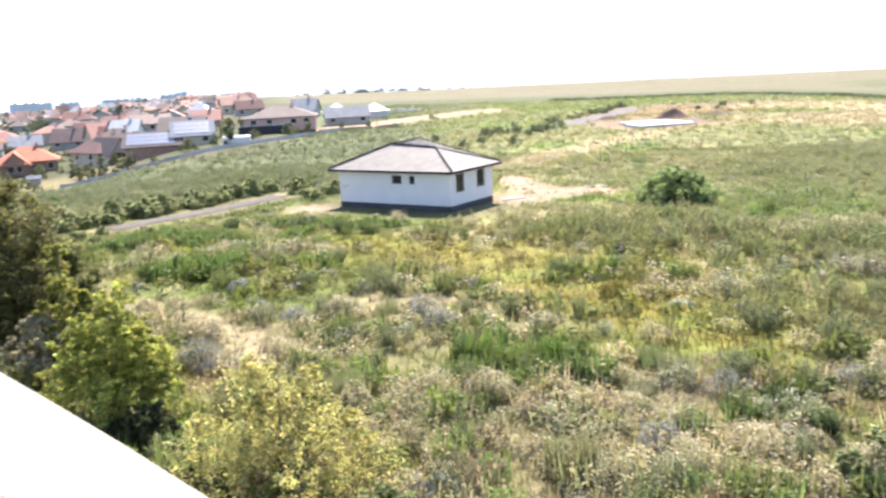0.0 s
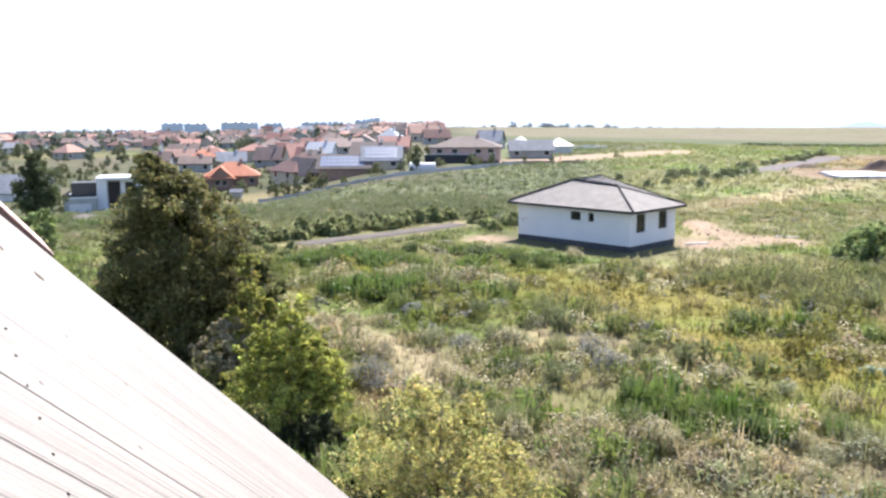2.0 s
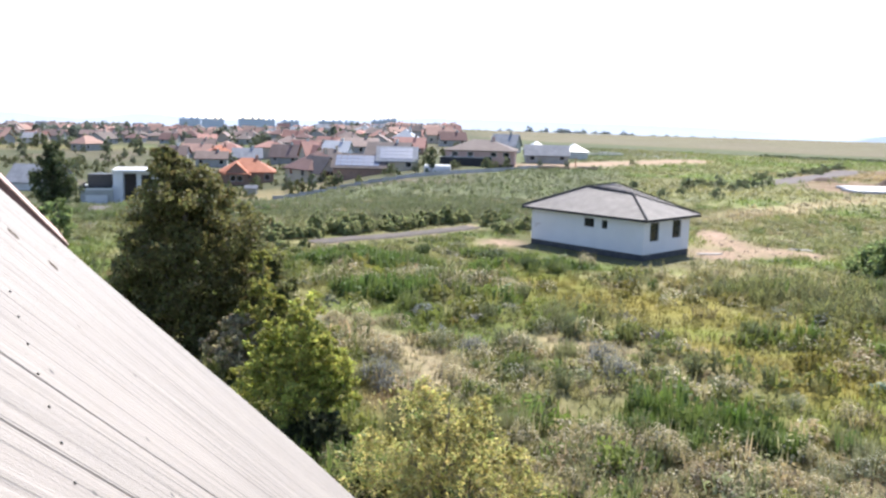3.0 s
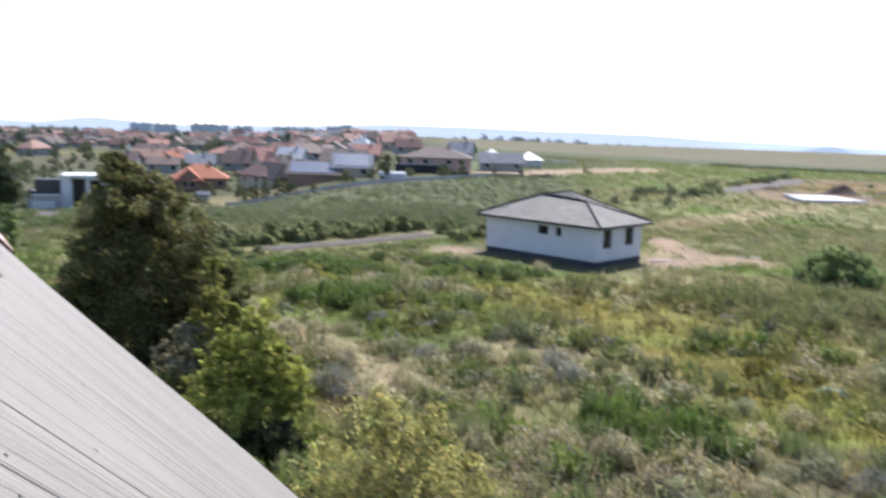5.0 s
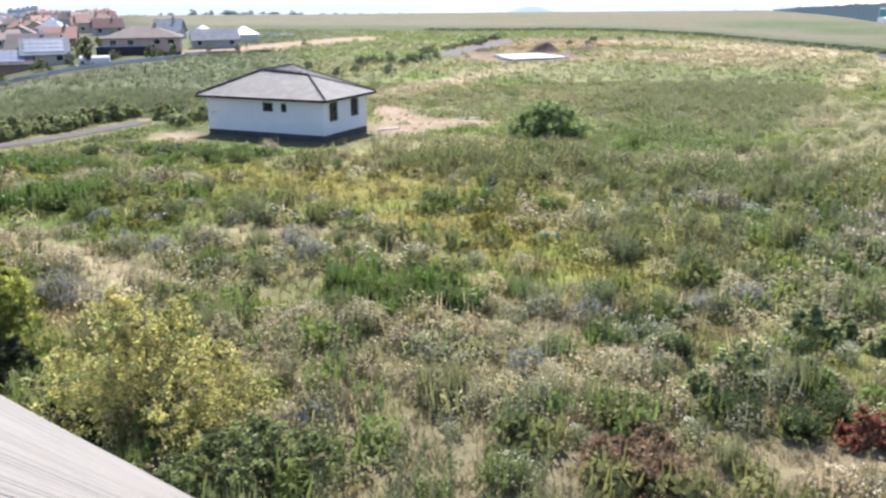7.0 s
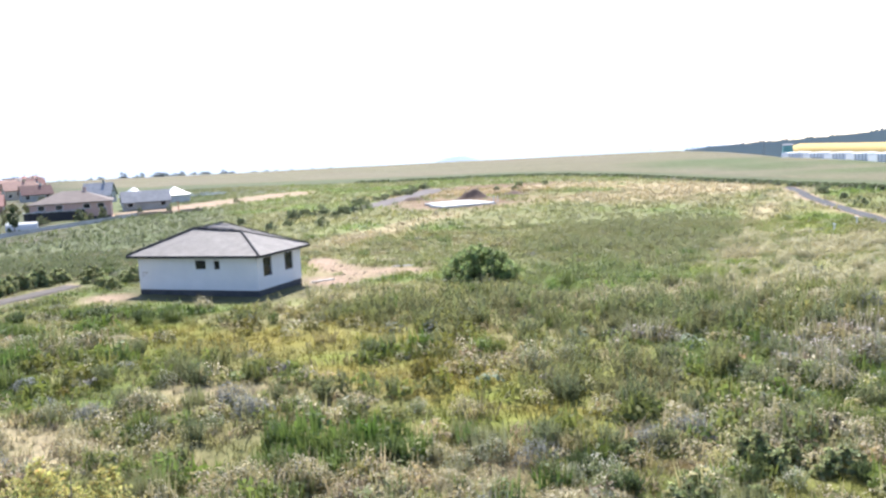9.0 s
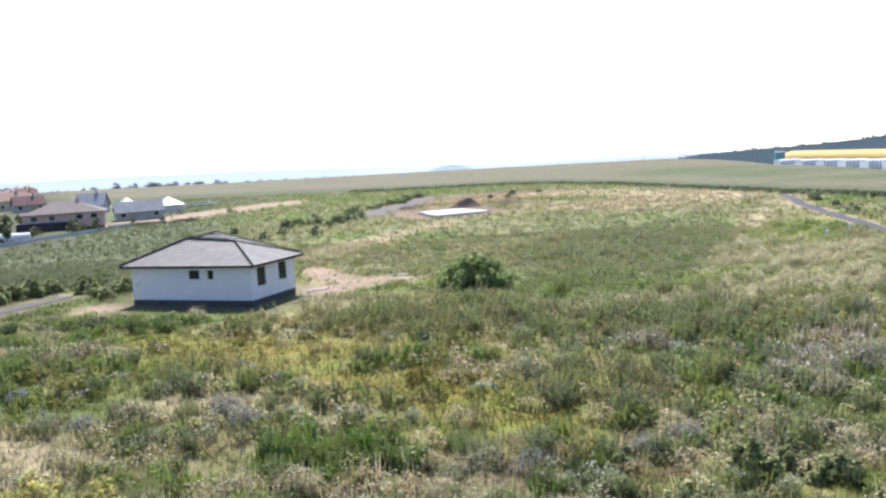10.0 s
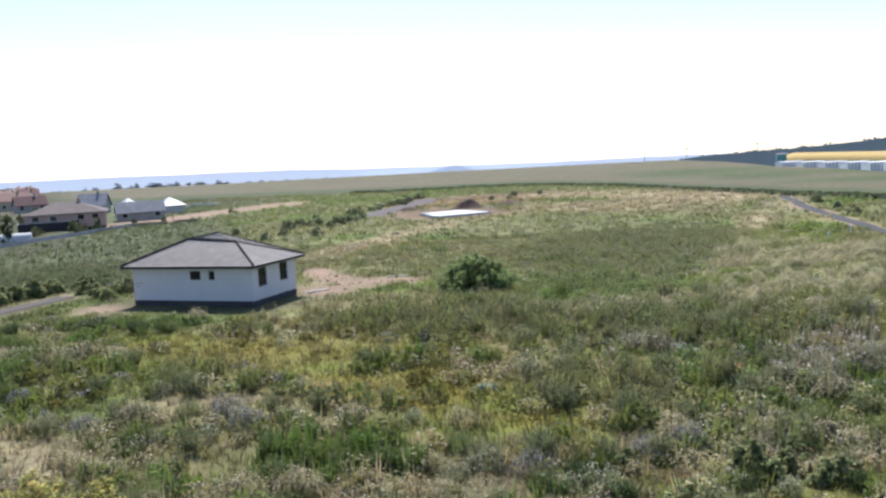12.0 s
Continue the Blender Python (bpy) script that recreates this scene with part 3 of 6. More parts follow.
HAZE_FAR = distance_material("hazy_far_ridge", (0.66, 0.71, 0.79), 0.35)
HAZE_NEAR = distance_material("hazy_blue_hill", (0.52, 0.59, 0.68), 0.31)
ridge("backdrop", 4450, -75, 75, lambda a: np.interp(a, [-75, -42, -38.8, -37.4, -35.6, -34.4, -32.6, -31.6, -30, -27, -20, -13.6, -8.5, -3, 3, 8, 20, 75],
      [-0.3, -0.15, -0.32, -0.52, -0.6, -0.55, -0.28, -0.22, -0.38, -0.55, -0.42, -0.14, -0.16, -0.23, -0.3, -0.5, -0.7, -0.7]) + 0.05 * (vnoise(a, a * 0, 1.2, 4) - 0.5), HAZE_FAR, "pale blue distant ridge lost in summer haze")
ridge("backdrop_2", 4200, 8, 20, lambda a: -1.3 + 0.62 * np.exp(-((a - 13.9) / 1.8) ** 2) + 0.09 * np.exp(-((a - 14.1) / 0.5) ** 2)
      + 0.03 * vnoise(a, a * 0, 0.4, 6), HAZE_NEAR, "small wooded hill beyond the crest, blue with haze")


# ---- plants ----
def tuft(n, h, spread, width, seed, lean=0.5):
    """Blades of grass: each two triangles long. Returns verts and triangles."""
    g = np.random.default_rng(seed)
    v, f = [], []
    for k in range(n):
        a, b = g.uniform(0, 2 * math.pi), g.uniform(0, 2 * math.pi)
        base = np.array([math.cos(a), math.sin(a), 0]) * spread * math.sqrt(g.uniform())
        out = np.array([math.cos(b), math.sin(b), 0])
        side = np.array([-out[1], out[0], 0]) * width * g.uniform(0.6, 1.3)
        hh = h * g.uniform(0.55, 1.1)
        mid = base + out * hh * lean * 0.25 + [0, 0, hh * 0.6]
        tip = base + out * hh * lean * g.uniform(0.5, 1.2) + [0, 0, hh]
        o = len(v)
        v += [base - side, base + side, mid + side * 0.8, mid - side * 0.8, tip]
        f += [(o, o + 1, o + 2), (o, o + 2, o + 3), (o + 3, o + 2, o + 4)]
    return np.array(v), np.array(f), np.zeros(len(v), int)


def mound(n, w, h, leaf, seed, heads=0, head=0.02, spikes=0):
    """A rounded clump: small leaves over a dome, lying outward and up, with shoots and flower heads (marked 1)."""
    g = np.random.default_rng(seed)
    v, f, kind = [], [], []

    def quad(p, e1, e2, k):
        o = len(v)
        v.extend([p - e1, p - e2, p + e1, p + e2])
        kind.extend([k] * 4)
        f.extend([(o, o + 1, o + 2), (o, o + 2, o + 3)])
    bumps = g.uniform(0, 6.28, 3)
    for k in range(n + heads):
        a, t = g.uniform(0, 6.283), math.sqrt(g.uniform())
        lump = 1 + 0.18 * math.sin(2 * a + bumps[0]) + 0.12 * math.sin(3 * a + bumps[1])
        z = h * math.sqrt(max(0.0, 1 - t * t * 0.92)) * g.uniform(0.6 if k < n else 0.92, 1.08) * (1 + 0.15 * math.sin(4 * t + a + bumps[2]))
        p = np.array([math.cos(a) * t * w / 2 * lump, math.sin(a) * t * w / 2 * lump, z])
        nrm = np.array([math.cos(a) * t, math.sin(a) * t, 0.75]) + g.normal(0, 0.4, 3)
        nrm /= np.linalg.norm(nrm)
        e1 = np.cross(nrm, g.normal(0, 1, 3))
        e1 /= np.linalg.norm(e1)
        e2 = np.cross(nrm, e1)
        s = (leaf if k < n else head) * g.uniform(0.7, 1.35)
        quad(p, e1 * s, e2 * s * (0.5 if k < n else 1.0), 0 if k < n else 1)
    for k in range(spikes):
        a, t = g.uniform(0, 6.283), math.sqrt(g.uniform()) * 0.8
        b = np.array([math.cos(a) * t * w / 2, math.sin(a) * t * w / 2, 0.3 * h])
        top = b * [1.2, 1.2, 1] + [g.normal(0, 0.05), g.normal(0, 0.05), h * g.uniform(0.7, 1.25)]
        e = np.array([math.cos(3 * a), math.sin(3 * a), 0]) * leaf * 0.45
        o = len(v)
        v.extend([b - e, b + e, top])
        kind.extend([0] * 3)
        f.append((o, o + 1, o + 2))
    return np.array(v), np.array(f), np.array(kind)


def plume(stalks, h, w, leaves, seed, leaf=0.075):
    """A feathery bush of upright shoots that fan out from one root, each set with narrow leaves."""
    g = np.random.default_rng(seed)
    v, f, shade = [], [], []
    for k in range(stalks):
        a, t = g.uniform(0, 6.283), math.sqrt(g.uniform())
        base = np.array([math.cos(a), math.sin(a), 0]) * t * w * 0.26
        top = np.array([math.cos(a) * t * w * 0.5, math.sin(a) * t * w * 0.5, h * g.uniform(0.72, 1.05) * (1.05 - 0.35 * t * t)])
        top[:2] += g.normal(0, 0.04, 2)
        light = g.normal(1, 0.14)
        for q in range(leaves):
            u = 0.08 + 0.95 * (q + g.uniform()) / leaves
            p = base + (top - base) * min(u, 1.0)
            b = g.uniform(0, 6.283)
            out = np.array([math.cos(b), math.sin(b), g.uniform(0.8, 2.4)])
            out *= leaf * (1.35 - 0.6 * u) * g.uniform(0.7, 1.3) / np.linalg.norm(out) * 1.6
            side = np.array([-math.sin(b), math.cos(b), 0]) * leaf * 0.2
            o = len(v)
            v.extend([p - side * 0.4, p + out * 0.55 + side, p + out, p + out * 0.55 - side])
            # leaf tone: a random factor per stalk, rising from foot to tip
            shade.extend([light * (0.86 + 0.28 * u)] * 4)
            f.extend([(o, o + 1, o + 2), (o, o + 2, o + 3)])
    return np.array(v), np.array(f), np.array(shade)


def sow(name, label, templates, x, y, size, tints, flower=None, tall=None, lean=0.5):
    """One mesh of many plants: a template, a turn, a size and a tint each."""
    if not len(x):
        return
    g = np.random.default_rng(len(x))
    pick = g.integers(0, len(templates), len(x))
    turn = g.uniform(0, 2 * math.pi, len(x))
    tall = np.ones(len(x)) if tall is None else tall
    low = np.clip((house_gap(x, y) - 0.6) / 6, 0.25, 1) * np.clip((near_line(x, y, LANE) + 0.4) / 5, 0.3, 1)
    size = size * low ** 0.4
    tall = tall * low ** 0.7
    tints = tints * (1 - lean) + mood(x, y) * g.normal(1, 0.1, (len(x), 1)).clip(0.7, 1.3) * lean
    z = relief(x, y) - 0.03
    V, F, C, off = [], [], [], 0
    for k, (tv, tf, *tk) in enumerate(templates):
        tk = tk[0] if tk else np.zeros(len(tv), int)
        s = np.nonzero(pick == k)[0]
        if not len(s):
            continue
        c, sn = np.cos(turn[s])[:, None], np.sin(turn[s])[:, None]
        vx = (tv[:, 0] * c - tv[:, 1] * sn) * size[s][:, None] + x[s][:, None]
        vy = (tv[:, 0] * sn + tv[:, 1] * c) * size[s][:, None] + y[s][:, None]
        vz = tv[:, 2] * (size[s] * tall[s])[:, None] + z[s][:, None]
        V.append(np.stack([vx, vy, vz], -1).reshape(-1, 3))
        F.append((tf[None] + (np.arange(len(s)) * len(tv))[:, None, None] + off).reshape(-1, 3))
        col = np.repeat(tints[s][:, None, :], len(tv), 1)
        if flower is not None:
            col[:, tk == 1] = flower * g.uniform(0.8, 1.05, (len(s), 1, 1))
        C.append(col.reshape(-1, 3))
        off += len(s) * len(tv)
    me = raw_mesh(name, np.concatenate(V), np.concatenate(F), FOLIAGE, np.concatenate(C))
    tagged(new(name, me), label, "plants", kind="stuff")


def blocked(x, y, room=0.6):
    """Where nothing tall grows: house, slab, bare earth, roads, fields, town."""
    r, az = np.hypot(x, y), np.degrees(np.arctan2(x, y))
    h = radians(34.1)
    u = -(x - 0.52) * math.cos(h) + (y - 65.91) * math.sin(h)
    v = (x - 0.52) * math.sin(h) + (y - 65.91) * math.cos(h)
    b = (u > -room * 0.5) & (u < 11.3 + room * 0.4) & (v > -room) & (v < 6.6)
    b |= house_gap(x, y) < (0.3 if room < 3 else 2.6)
    b |= near_line(x, y, LANE) < (0.9 if room < 3 else 1.9)
    b |= (np.abs(x - 37.5) < 9) & (np.abs(y - 152) < 9.5)
    b |= r > crop_edge(az) * 0.99
    b |= (az < -9) & (near_line(x, y, [(-60, 138), (-39, 138), (-13, 194)]) < 3)
    b |= (az < -7) & (y > 134 + (x + 48) * 1.67) & (x > -60)
    b |= (x <= -60) & (r > 150)
    return b


def jitter(g, n, c, amount=0.2, hue=0.07):
    return np.array(c) * (1 + g.normal(0, amount, (n, 1))).clip(0.5, 1.7) * (1 + g.normal(0, hue, (n, 3))).clip(0.6, 1.5)


def plant_meadow():
    g = np.random.default_rng(11)

    def spots(n, r0, r1, room=0.6):
        r = np.sqrt(g.uniform(r0 * r0, r1 * r1, n))
        a = np.radians(g.uniform(-44, 46, n))
        x, y = r * np.sin(a), r * np.cos(a)
        ok = ~blocked(x, y, room) & (g.uniform(0, 1, n) > bare(x, y) * 1.15)
        return x[ok], y[ok]

    def shares(x, y):
        z = {k: inside(p, x, y) for k, p in (("lush", LUSH), ("moss", MOSS), ("straw", STRAW), ("grey", GREY + THICKET), ("flow", FLOWERS + PALE + CREAM), ("this", THISTLE), ("yg", YELLOWGREEN))}
        z["flow"] *= 1 - inside(DEEP, x, y)
        return z, fbm(x, y, 5.0, 61), fbm(x, y, 3.2, 62), fbm(x, y, 7.0, 63)

    def draw(w):
        cum = np.cumsum(w / w.sum(1, keepdims=True), 1)
        return (g.uniform(0, 1, (len(w), 1)) > cum).sum(1)
    # the low carpet
    for r0, r1, dens, grow, blades, wide in ((13, 30, 10.5, 0.9, 10, 1.0), (30, 60, 4.2, 1.25, 8, 1.4), (60, 110, 2.4, 1.5, 7, 1.7), (110, 330, 0.4, 2.0, 6, 3.0)):
        calm = 0.35 if r0 < 20 else 0.5 if r0 < 50 else 0.75 if r0 < 100 else 0.93
        x, y = spots(int(dens * 0.785 * (r1 * r1 - r0 * r0)), r0, r1, 2.3)
        z, n1, n2, n3 = shares(x, y)
        kind = draw(np.stack([0.7 + z["yg"] + z["lush"], 0.2 + 1.2 * np.clip(n3 - 0.5, 0, 1) + 4 * z["straw"], 0.25 + 3 * z["moss"] + z["yg"]], -1))
        for k, (nm, lb, c, h, lean) in enumerate((("meadow_grass", "rough short green meadow grass in uneven tufts", (0.118, 0.14, 0.034), 0.3, 0.9),
                                                 ("dry_grass", "dry straw-coloured grass, bent and bleached", (0.27, 0.225, 0.145), 0.27, 1.4),
                                                 ("ochre_ground_growth", "low ochre and yellow-green ground growth", (0.175, 0.15, 0.038), 0.2, 1.3))):
            s = kind == k
            m = int(s.sum())
            if not m:
                continue
            # nearest band tinted darker, for the shadowed gaps between clumps
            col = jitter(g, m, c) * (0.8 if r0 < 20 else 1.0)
            if k == 0:
                warm = np.clip((fbm(x[s], y[s], 11, 71) - 0.42) * 4, 0, 1)[:, None]
                col = col * (1 - warm) + jitter(g, m, (0.165, 0.14, 0.042)) * warm
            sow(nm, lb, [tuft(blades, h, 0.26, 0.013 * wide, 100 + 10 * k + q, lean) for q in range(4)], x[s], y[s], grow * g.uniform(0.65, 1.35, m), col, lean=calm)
    # dark growth in the ditch along the edge of the crops
    az = 7 + 43 * g.uniform(0, 1, 2600) ** 0.8
    r = crop_edge(az) * g.normal(1.012, 0.006, 2600)
    x, y = r * np.sin(np.radians(az)), r * np.cos(np.radians(az))
    sow("ditch_growth", "dark green growth along the ditch at the crops' edge", [mound(12, 2.2, 0.5, 0.3, 290 + k) for k in range(3)], x, y, g.uniform(0.8, 1.5, 2600), jitter(g, 2600, (0.1, 0.118, 0.058), 0.15), lean=0.0)
    # the clumps that stand out of it
    for r0, r1, dens, grow, few, wide in ((13, 30, 4.0, 1.15, 1.25, 0.9), (30, 60, 2.2, 1.25, 0.95, 1.1), (60, 110, 1.5, 1.4, 0.85, 1.05), (110, 330, 0.42, 1.9, 0.5, 1.5)):
        calm_mix = 0.25 if r0 < 20 else 0.4 if r0 < 50 else 0.66 if r0 < 100 else 0.9
        x, y = spots(int(dens * 0.785 * (r1 * r1 - r0 * r0)), r0, r1, 5.0)
        z, n1, n2, n3 = shares(x, y)
        keep = 0.18 + 1.5 * np.clip(fbm(x, y, 2.2, 81) - 0.45, 0, 1) + 0.6 * z["grey"] + 0.35 * (z["flow"] + z["this"]) + 1.6 * z["lush"] - 0.28 * z["moss"] - 0.5 * z["straw"]
        ok = g.uniform(0, 1, len(x)) < keep
        x, y, n1, n2, n3 = x[ok], y[ok], n1[ok], n2[ok], n3[ok]
        z = {k: v[ok] for k, v in z.items()}
        kind = draw(np.stack([
            0.6 + 0.9 * z["yg"],
            0.1 + 2.2 * np.clip(n1 - 0.5, 0, 1) + 4.0 * z["grey"],
            0.08 + 2.6 * np.clip(n2 - 0.5, 0, 1) + 3.6 * z["flow"] + 0.2 * (np.hypot(x, y) < 27),
            0.05 + 1.2 * np.clip(n3 - 0.55, 0, 1) + 1.6 * z["straw"] + 0.1 * (np.hypot(x, y) < 27),
            0.04 + 0.6 * np.clip(0.42 - n1, 0, 1) + 22.0 * z["lush"],
            4.0 * z["this"],
            0.07 + 0.5 * np.clip(n1 - 0.6, 0, 1),
        ], -1))
        q = lambda n: max(2, int(n * few))
        lf = 0.09 * wide
        T = {
            0: [mound(q(60), 1.0, 0.5, lf, 210 + k, spikes=q(8)) for k in range(5)],
            1: [plume(max(4, q(12)), 0.95, 0.9, max(5, q(12)), 220 + k, lf * 1.1)[:2] for k in range(5)],
            2: [mound(q(44), 1.0, 0.45, lf * 0.85, 230 + k, heads=q(46), head=0.023 * wide, spikes=q(6)) for k in range(5)],
            3: [tuft(q(44), 0.5, 0.42, 0.016 * wide, 240 + k, 1.1) for k in range(4)],
            4: [mound(q(50), 0.9, 0.6, lf * 0.9, 250 + k, spikes=q(22)) for k in range(4)],
            5: [mound(q(36), 0.9, 0.6, lf * 0.8, 260 + k, heads=q(14), head=0.04 * wide, spikes=q(16)) for k in range(4)],
            6: [mound(q(50), 0.9, 0.42, lf * 0.8, 270 + k, heads=q(8), head=0.025 * wide) for k in range(3)],
        }
        base = [(0.124, 0.185, 0.038), (0.165, 0.18, 0.08), (0.31, 0.275, 0.15), (0.34, 0.27, 0.155), (0.094, 0.145, 0.037), (0.25, 0.23, 0.155), (0.19, 0.195, 0.165)]
        names = [("leafy_weeds", "fresh green leafy weeds in rounded clumps"), ("grey_green_weeds", "tall grey-green weeds on thin upright stalks"),
                 ("white_wildflowers", "cream and white wildflowers gone to seed in rounded clumps"), ("tall_dry_grass", "tall bleached straw-coloured grass in clumps"),
                 ("nettle_bed", "dark green upright nettles in dense beds"), ("thistles", "grey thistles with pale pinkish tufts"),
                 ("blue_grey_weeds", "bluish grey weeds in low rounded clumps")]
        for k in range(7):
            s = kind == k
            m = int(s.sum())
            if not m:
                continue
            calm = 0.5 if r0 > 50 else 1.0
            col = jitter(g, m, base[k], 0.2 * calm, 0.07 * calm)
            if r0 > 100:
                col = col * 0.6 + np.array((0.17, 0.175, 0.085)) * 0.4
            if k == 0:
                warm = np.clip((fbm(x[s], y[s], 9, 73) - 0.45) * 4, 0, 1)[:, None]
                col = col * (1 - warm) + jitter(g, m, (0.2, 0.185, 0.05)) * warm
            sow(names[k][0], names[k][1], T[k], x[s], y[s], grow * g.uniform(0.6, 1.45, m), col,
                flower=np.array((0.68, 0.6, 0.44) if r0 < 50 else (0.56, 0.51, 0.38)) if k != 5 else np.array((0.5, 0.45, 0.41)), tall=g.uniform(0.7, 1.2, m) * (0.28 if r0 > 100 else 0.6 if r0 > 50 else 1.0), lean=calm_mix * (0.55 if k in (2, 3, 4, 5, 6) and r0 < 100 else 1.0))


# ---- trees and shrubs ----
def leaf_cloud(centers, radii, per, size, tint, seed, vary=0.25):
    """Many small folded leaves round clump centres; uneven, with gaps."""
    g = np.random.default_rng(seed)
    n = len(centers) * per
    ci = np.repeat(np.arange(len(centers)), per)
    d = g.normal(0, 1, (n, 3))
    d /= np.linalg.norm(d, axis=1, keepdims=True)
    p = centers[ci] + d * radii[ci][:, None] * (g.uniform(0, 1, (n, 1)) ** 0.45) * [1, 1, 0.8]
    a = g.normal(0, 1, (n, 3))
    a /= np.linalg.norm(a, axis=1, keepdims=True)
    b = np.cross(a, g.normal(0, 1, (n, 3)))
    b /= np.linalg.norm(b, axis=1, keepdims=True)
    s = (size * g.uniform(0.6, 1.4, n))[:, None]
    v = np.stack([p - a * s, p - b * s * 0.55, p + a * s, p + b * s * 0.55], 1).reshape(-1, 3)
    o = np.arange(n)[:, None] * 4
    f = np.concatenate([o + [0, 1, 2], o + [0, 2, 3]])
    clump = g.normal(1, vary * 0.6, (len(centers), 1)).clip(0.55, 1.5)
    col = np.array(tint) * clump[ci] * g.normal(1, vary, (n, 1)).clip(0.5, 1.6) * (1 + g.normal(0, 0.07, (n, 3)))
    return v, f, np.repeat(col, 4, 0)


def dome_lobes(w, h, n, seed):
    """Lobes of an uneven dome with shoots standing out of it: x, y, z, radius."""
    g = np.random.default_rng(seed)
    res = []
    for k in range(n):
        a = k * 2.4 + g.uniform(-0.6, 0.6)
        t = math.sqrt((k + 0.5) / n)
        reach = t * w / 2 * g.uniform(0.5, 0.9)
        r = w * g.uniform(0.09, 0.17)
        z = h * (1 - 0.6 * t * t) * g.uniform(0.68, 1.0) - r * 0.7
        res.append((math.cos(a) * reach, math.sin(a) * reach, max(z, r * 0.5), r))
        res.append((math.cos(a) * reach * 1.05, math.sin(a) * reach * 1.05, max(z * 0.5, r * 0.45), r * 1.2))
        if k % 2:
            res.append((math.cos(a) * reach * 0.9, math.sin(a) * reach * 0.9, max(z + r * g.uniform(0.4, 1.0), r), r * 0.5))
    return res


def tree(name, label, m, lobes, base_r, sub, per, leaf, tint, seed, group="", category="tree", vary=0.28, far=False):
    """A trunk, one limb to each lobe of the crown with twigs, and a crown of small leaves in clumps."""
    g = np.random.default_rng(seed)
    t = thing(name, label, category, m, group)
    top = max(l[2] for l in lobes)
    cx, cy = np.mean([l[0] for l in lobes]), np.mean([l[1] for l in lobes])
    trunk_pts = [(0, 0, -0.2), (cx * 0.2, cy * 0.2, top * 0.3), (cx * 0.6, cy * 0.6, top * 0.65), (cx * 0.8, cy * 0.8, top)]
    part("trunk", tube(trunk_pts, [base_r, base_r * 0.75, base_r * 0.5, base_r * 0.12], 8), BARK, t, smooth=True)
    spine = [Vector(p) for p in trunk_pts]
    cen, rad, work = [], [], []
    for k, (x, y, z, r) in enumerate(lobes):
        f = min(max(z / top - 0.25, 0.02), 0.95)
        p0 = spine[0].lerp(spine[3], f)
        p2 = Vector((x, y, z))
        p1 = p0.lerp(p2, 0.5) + Vector((g.normal(0, 0.1), g.normal(0, 0.1), -0.08 * (p2 - p0).length))
        rr = max(base_r * 0.4 * (1.1 - f), 0.012)
        pieces = [tube([p0, p1, p2], [rr, rr * 0.6, rr * 0.25], 5)]
        for q in range(5):
            d = Vector(g.normal(0, 1, 3)).normalized() * r * g.uniform(0.6, 1.0)
            pieces.append(tube([p1.lerp(p2, g.uniform(0.3, 1.0)), p2 + d], [rr * 0.35, rr * 0.08], 4))
        if far:
            work += pieces[:2]
        else:
            part("limb", join(*pieces), BARK, t, smooth=True)
        for q in range(sub):
            d = Vector(g.normal(0, 1, 3)).normalized()
            c = p2 + Vector((d.x, d.y, d.z * 0.85)) * r * g.uniform(0.35, 1.05)
            cen.append((c.x, c.y, max(c.z, 0.1)))
            rad.append(r * g.uniform(0.16, 0.4))
    if far:
        part("branchwork", join(*work), BARK, t)
    v, f, col = leaf_cloud(np.array(cen), np.array(rad), per, leaf, tint, seed + 2, vary)
    v[:, 2] = np.maximum(v[:, 2], 0.02)
    part("crown", raw_mesh("crown", v, f, FOLIAGE, col), None, t)
    return t


def at(x, y, turn=0.0, sink=0.0):
    return pose(x, y, float(relief(np.array([x]), np.array([y]))[0]) - sink, 0, 0, turn)


# the tall dark tree and the shrubs below the building
WALNUT = [(-0.8, 0.2, 7.9, 1.0), (-0.4, -0.6, 6.9, 1.5), (0.7, 0.5, 6.4, 1.5), (-1.2, 0.4, 5.7, 1.6), (1.4, -0.8, 5.0, 1.8), (-0.7, -1.0, 4.3, 2.1), (2.2, 0.4, 3.6, 1.8),
          (0.2, -1.2, 2.6, 2.3), (-2.0, 0.3, 3.9, 1.6), (-0.4, 1.2, 5.4, 1.8), (-2.1, -0.6, 2.2, 1.9), (1.8, -0.9, 1.8, 1.9), (0.4, 0.3, 7.3, 1.0), (-0.4, -1.4, 1.2, 2.0), (-2.9, -0.4, 1.4, 1.5)]
tree("walnut_tree", "tall dark green broadleaf tree with dense ragged crown", at(-18.85, 34.0, 28), WALNUT, 0.24, 36, 125, 0.092, (0.145, 0.14, 0.054), 21, vary=0.24)
tree("dark_shrub", "dark green pointed shrub at the foot of the tall tree", at(-15.2, 34.4, 40), [(0, 0, 3.9, 0.6), (0.1, 0.1, 3.0, 0.9), (-0.2, 0.2, 2.0, 1.2), (0.3, -0.2, 1.1, 1.4)], 0.1, 26, 70, 0.095, (0.135, 0.145, 0.055), 22, category="shrub")
tree("elder_shrub", "grey-green elder shrub with dull leaves", at(-14.5, 29.9, 90), dome_lobes(3.6, 3.9, 8, 23) + [(x + 1.5, y - 0.5, z * 0.7, r) for x, y, z, r in dome_lobes(3.0, 3.2, 6, 33)], 0.06, 13, 36, 0.075, (0.31, 0.28, 0.18), 23, category="shrub")
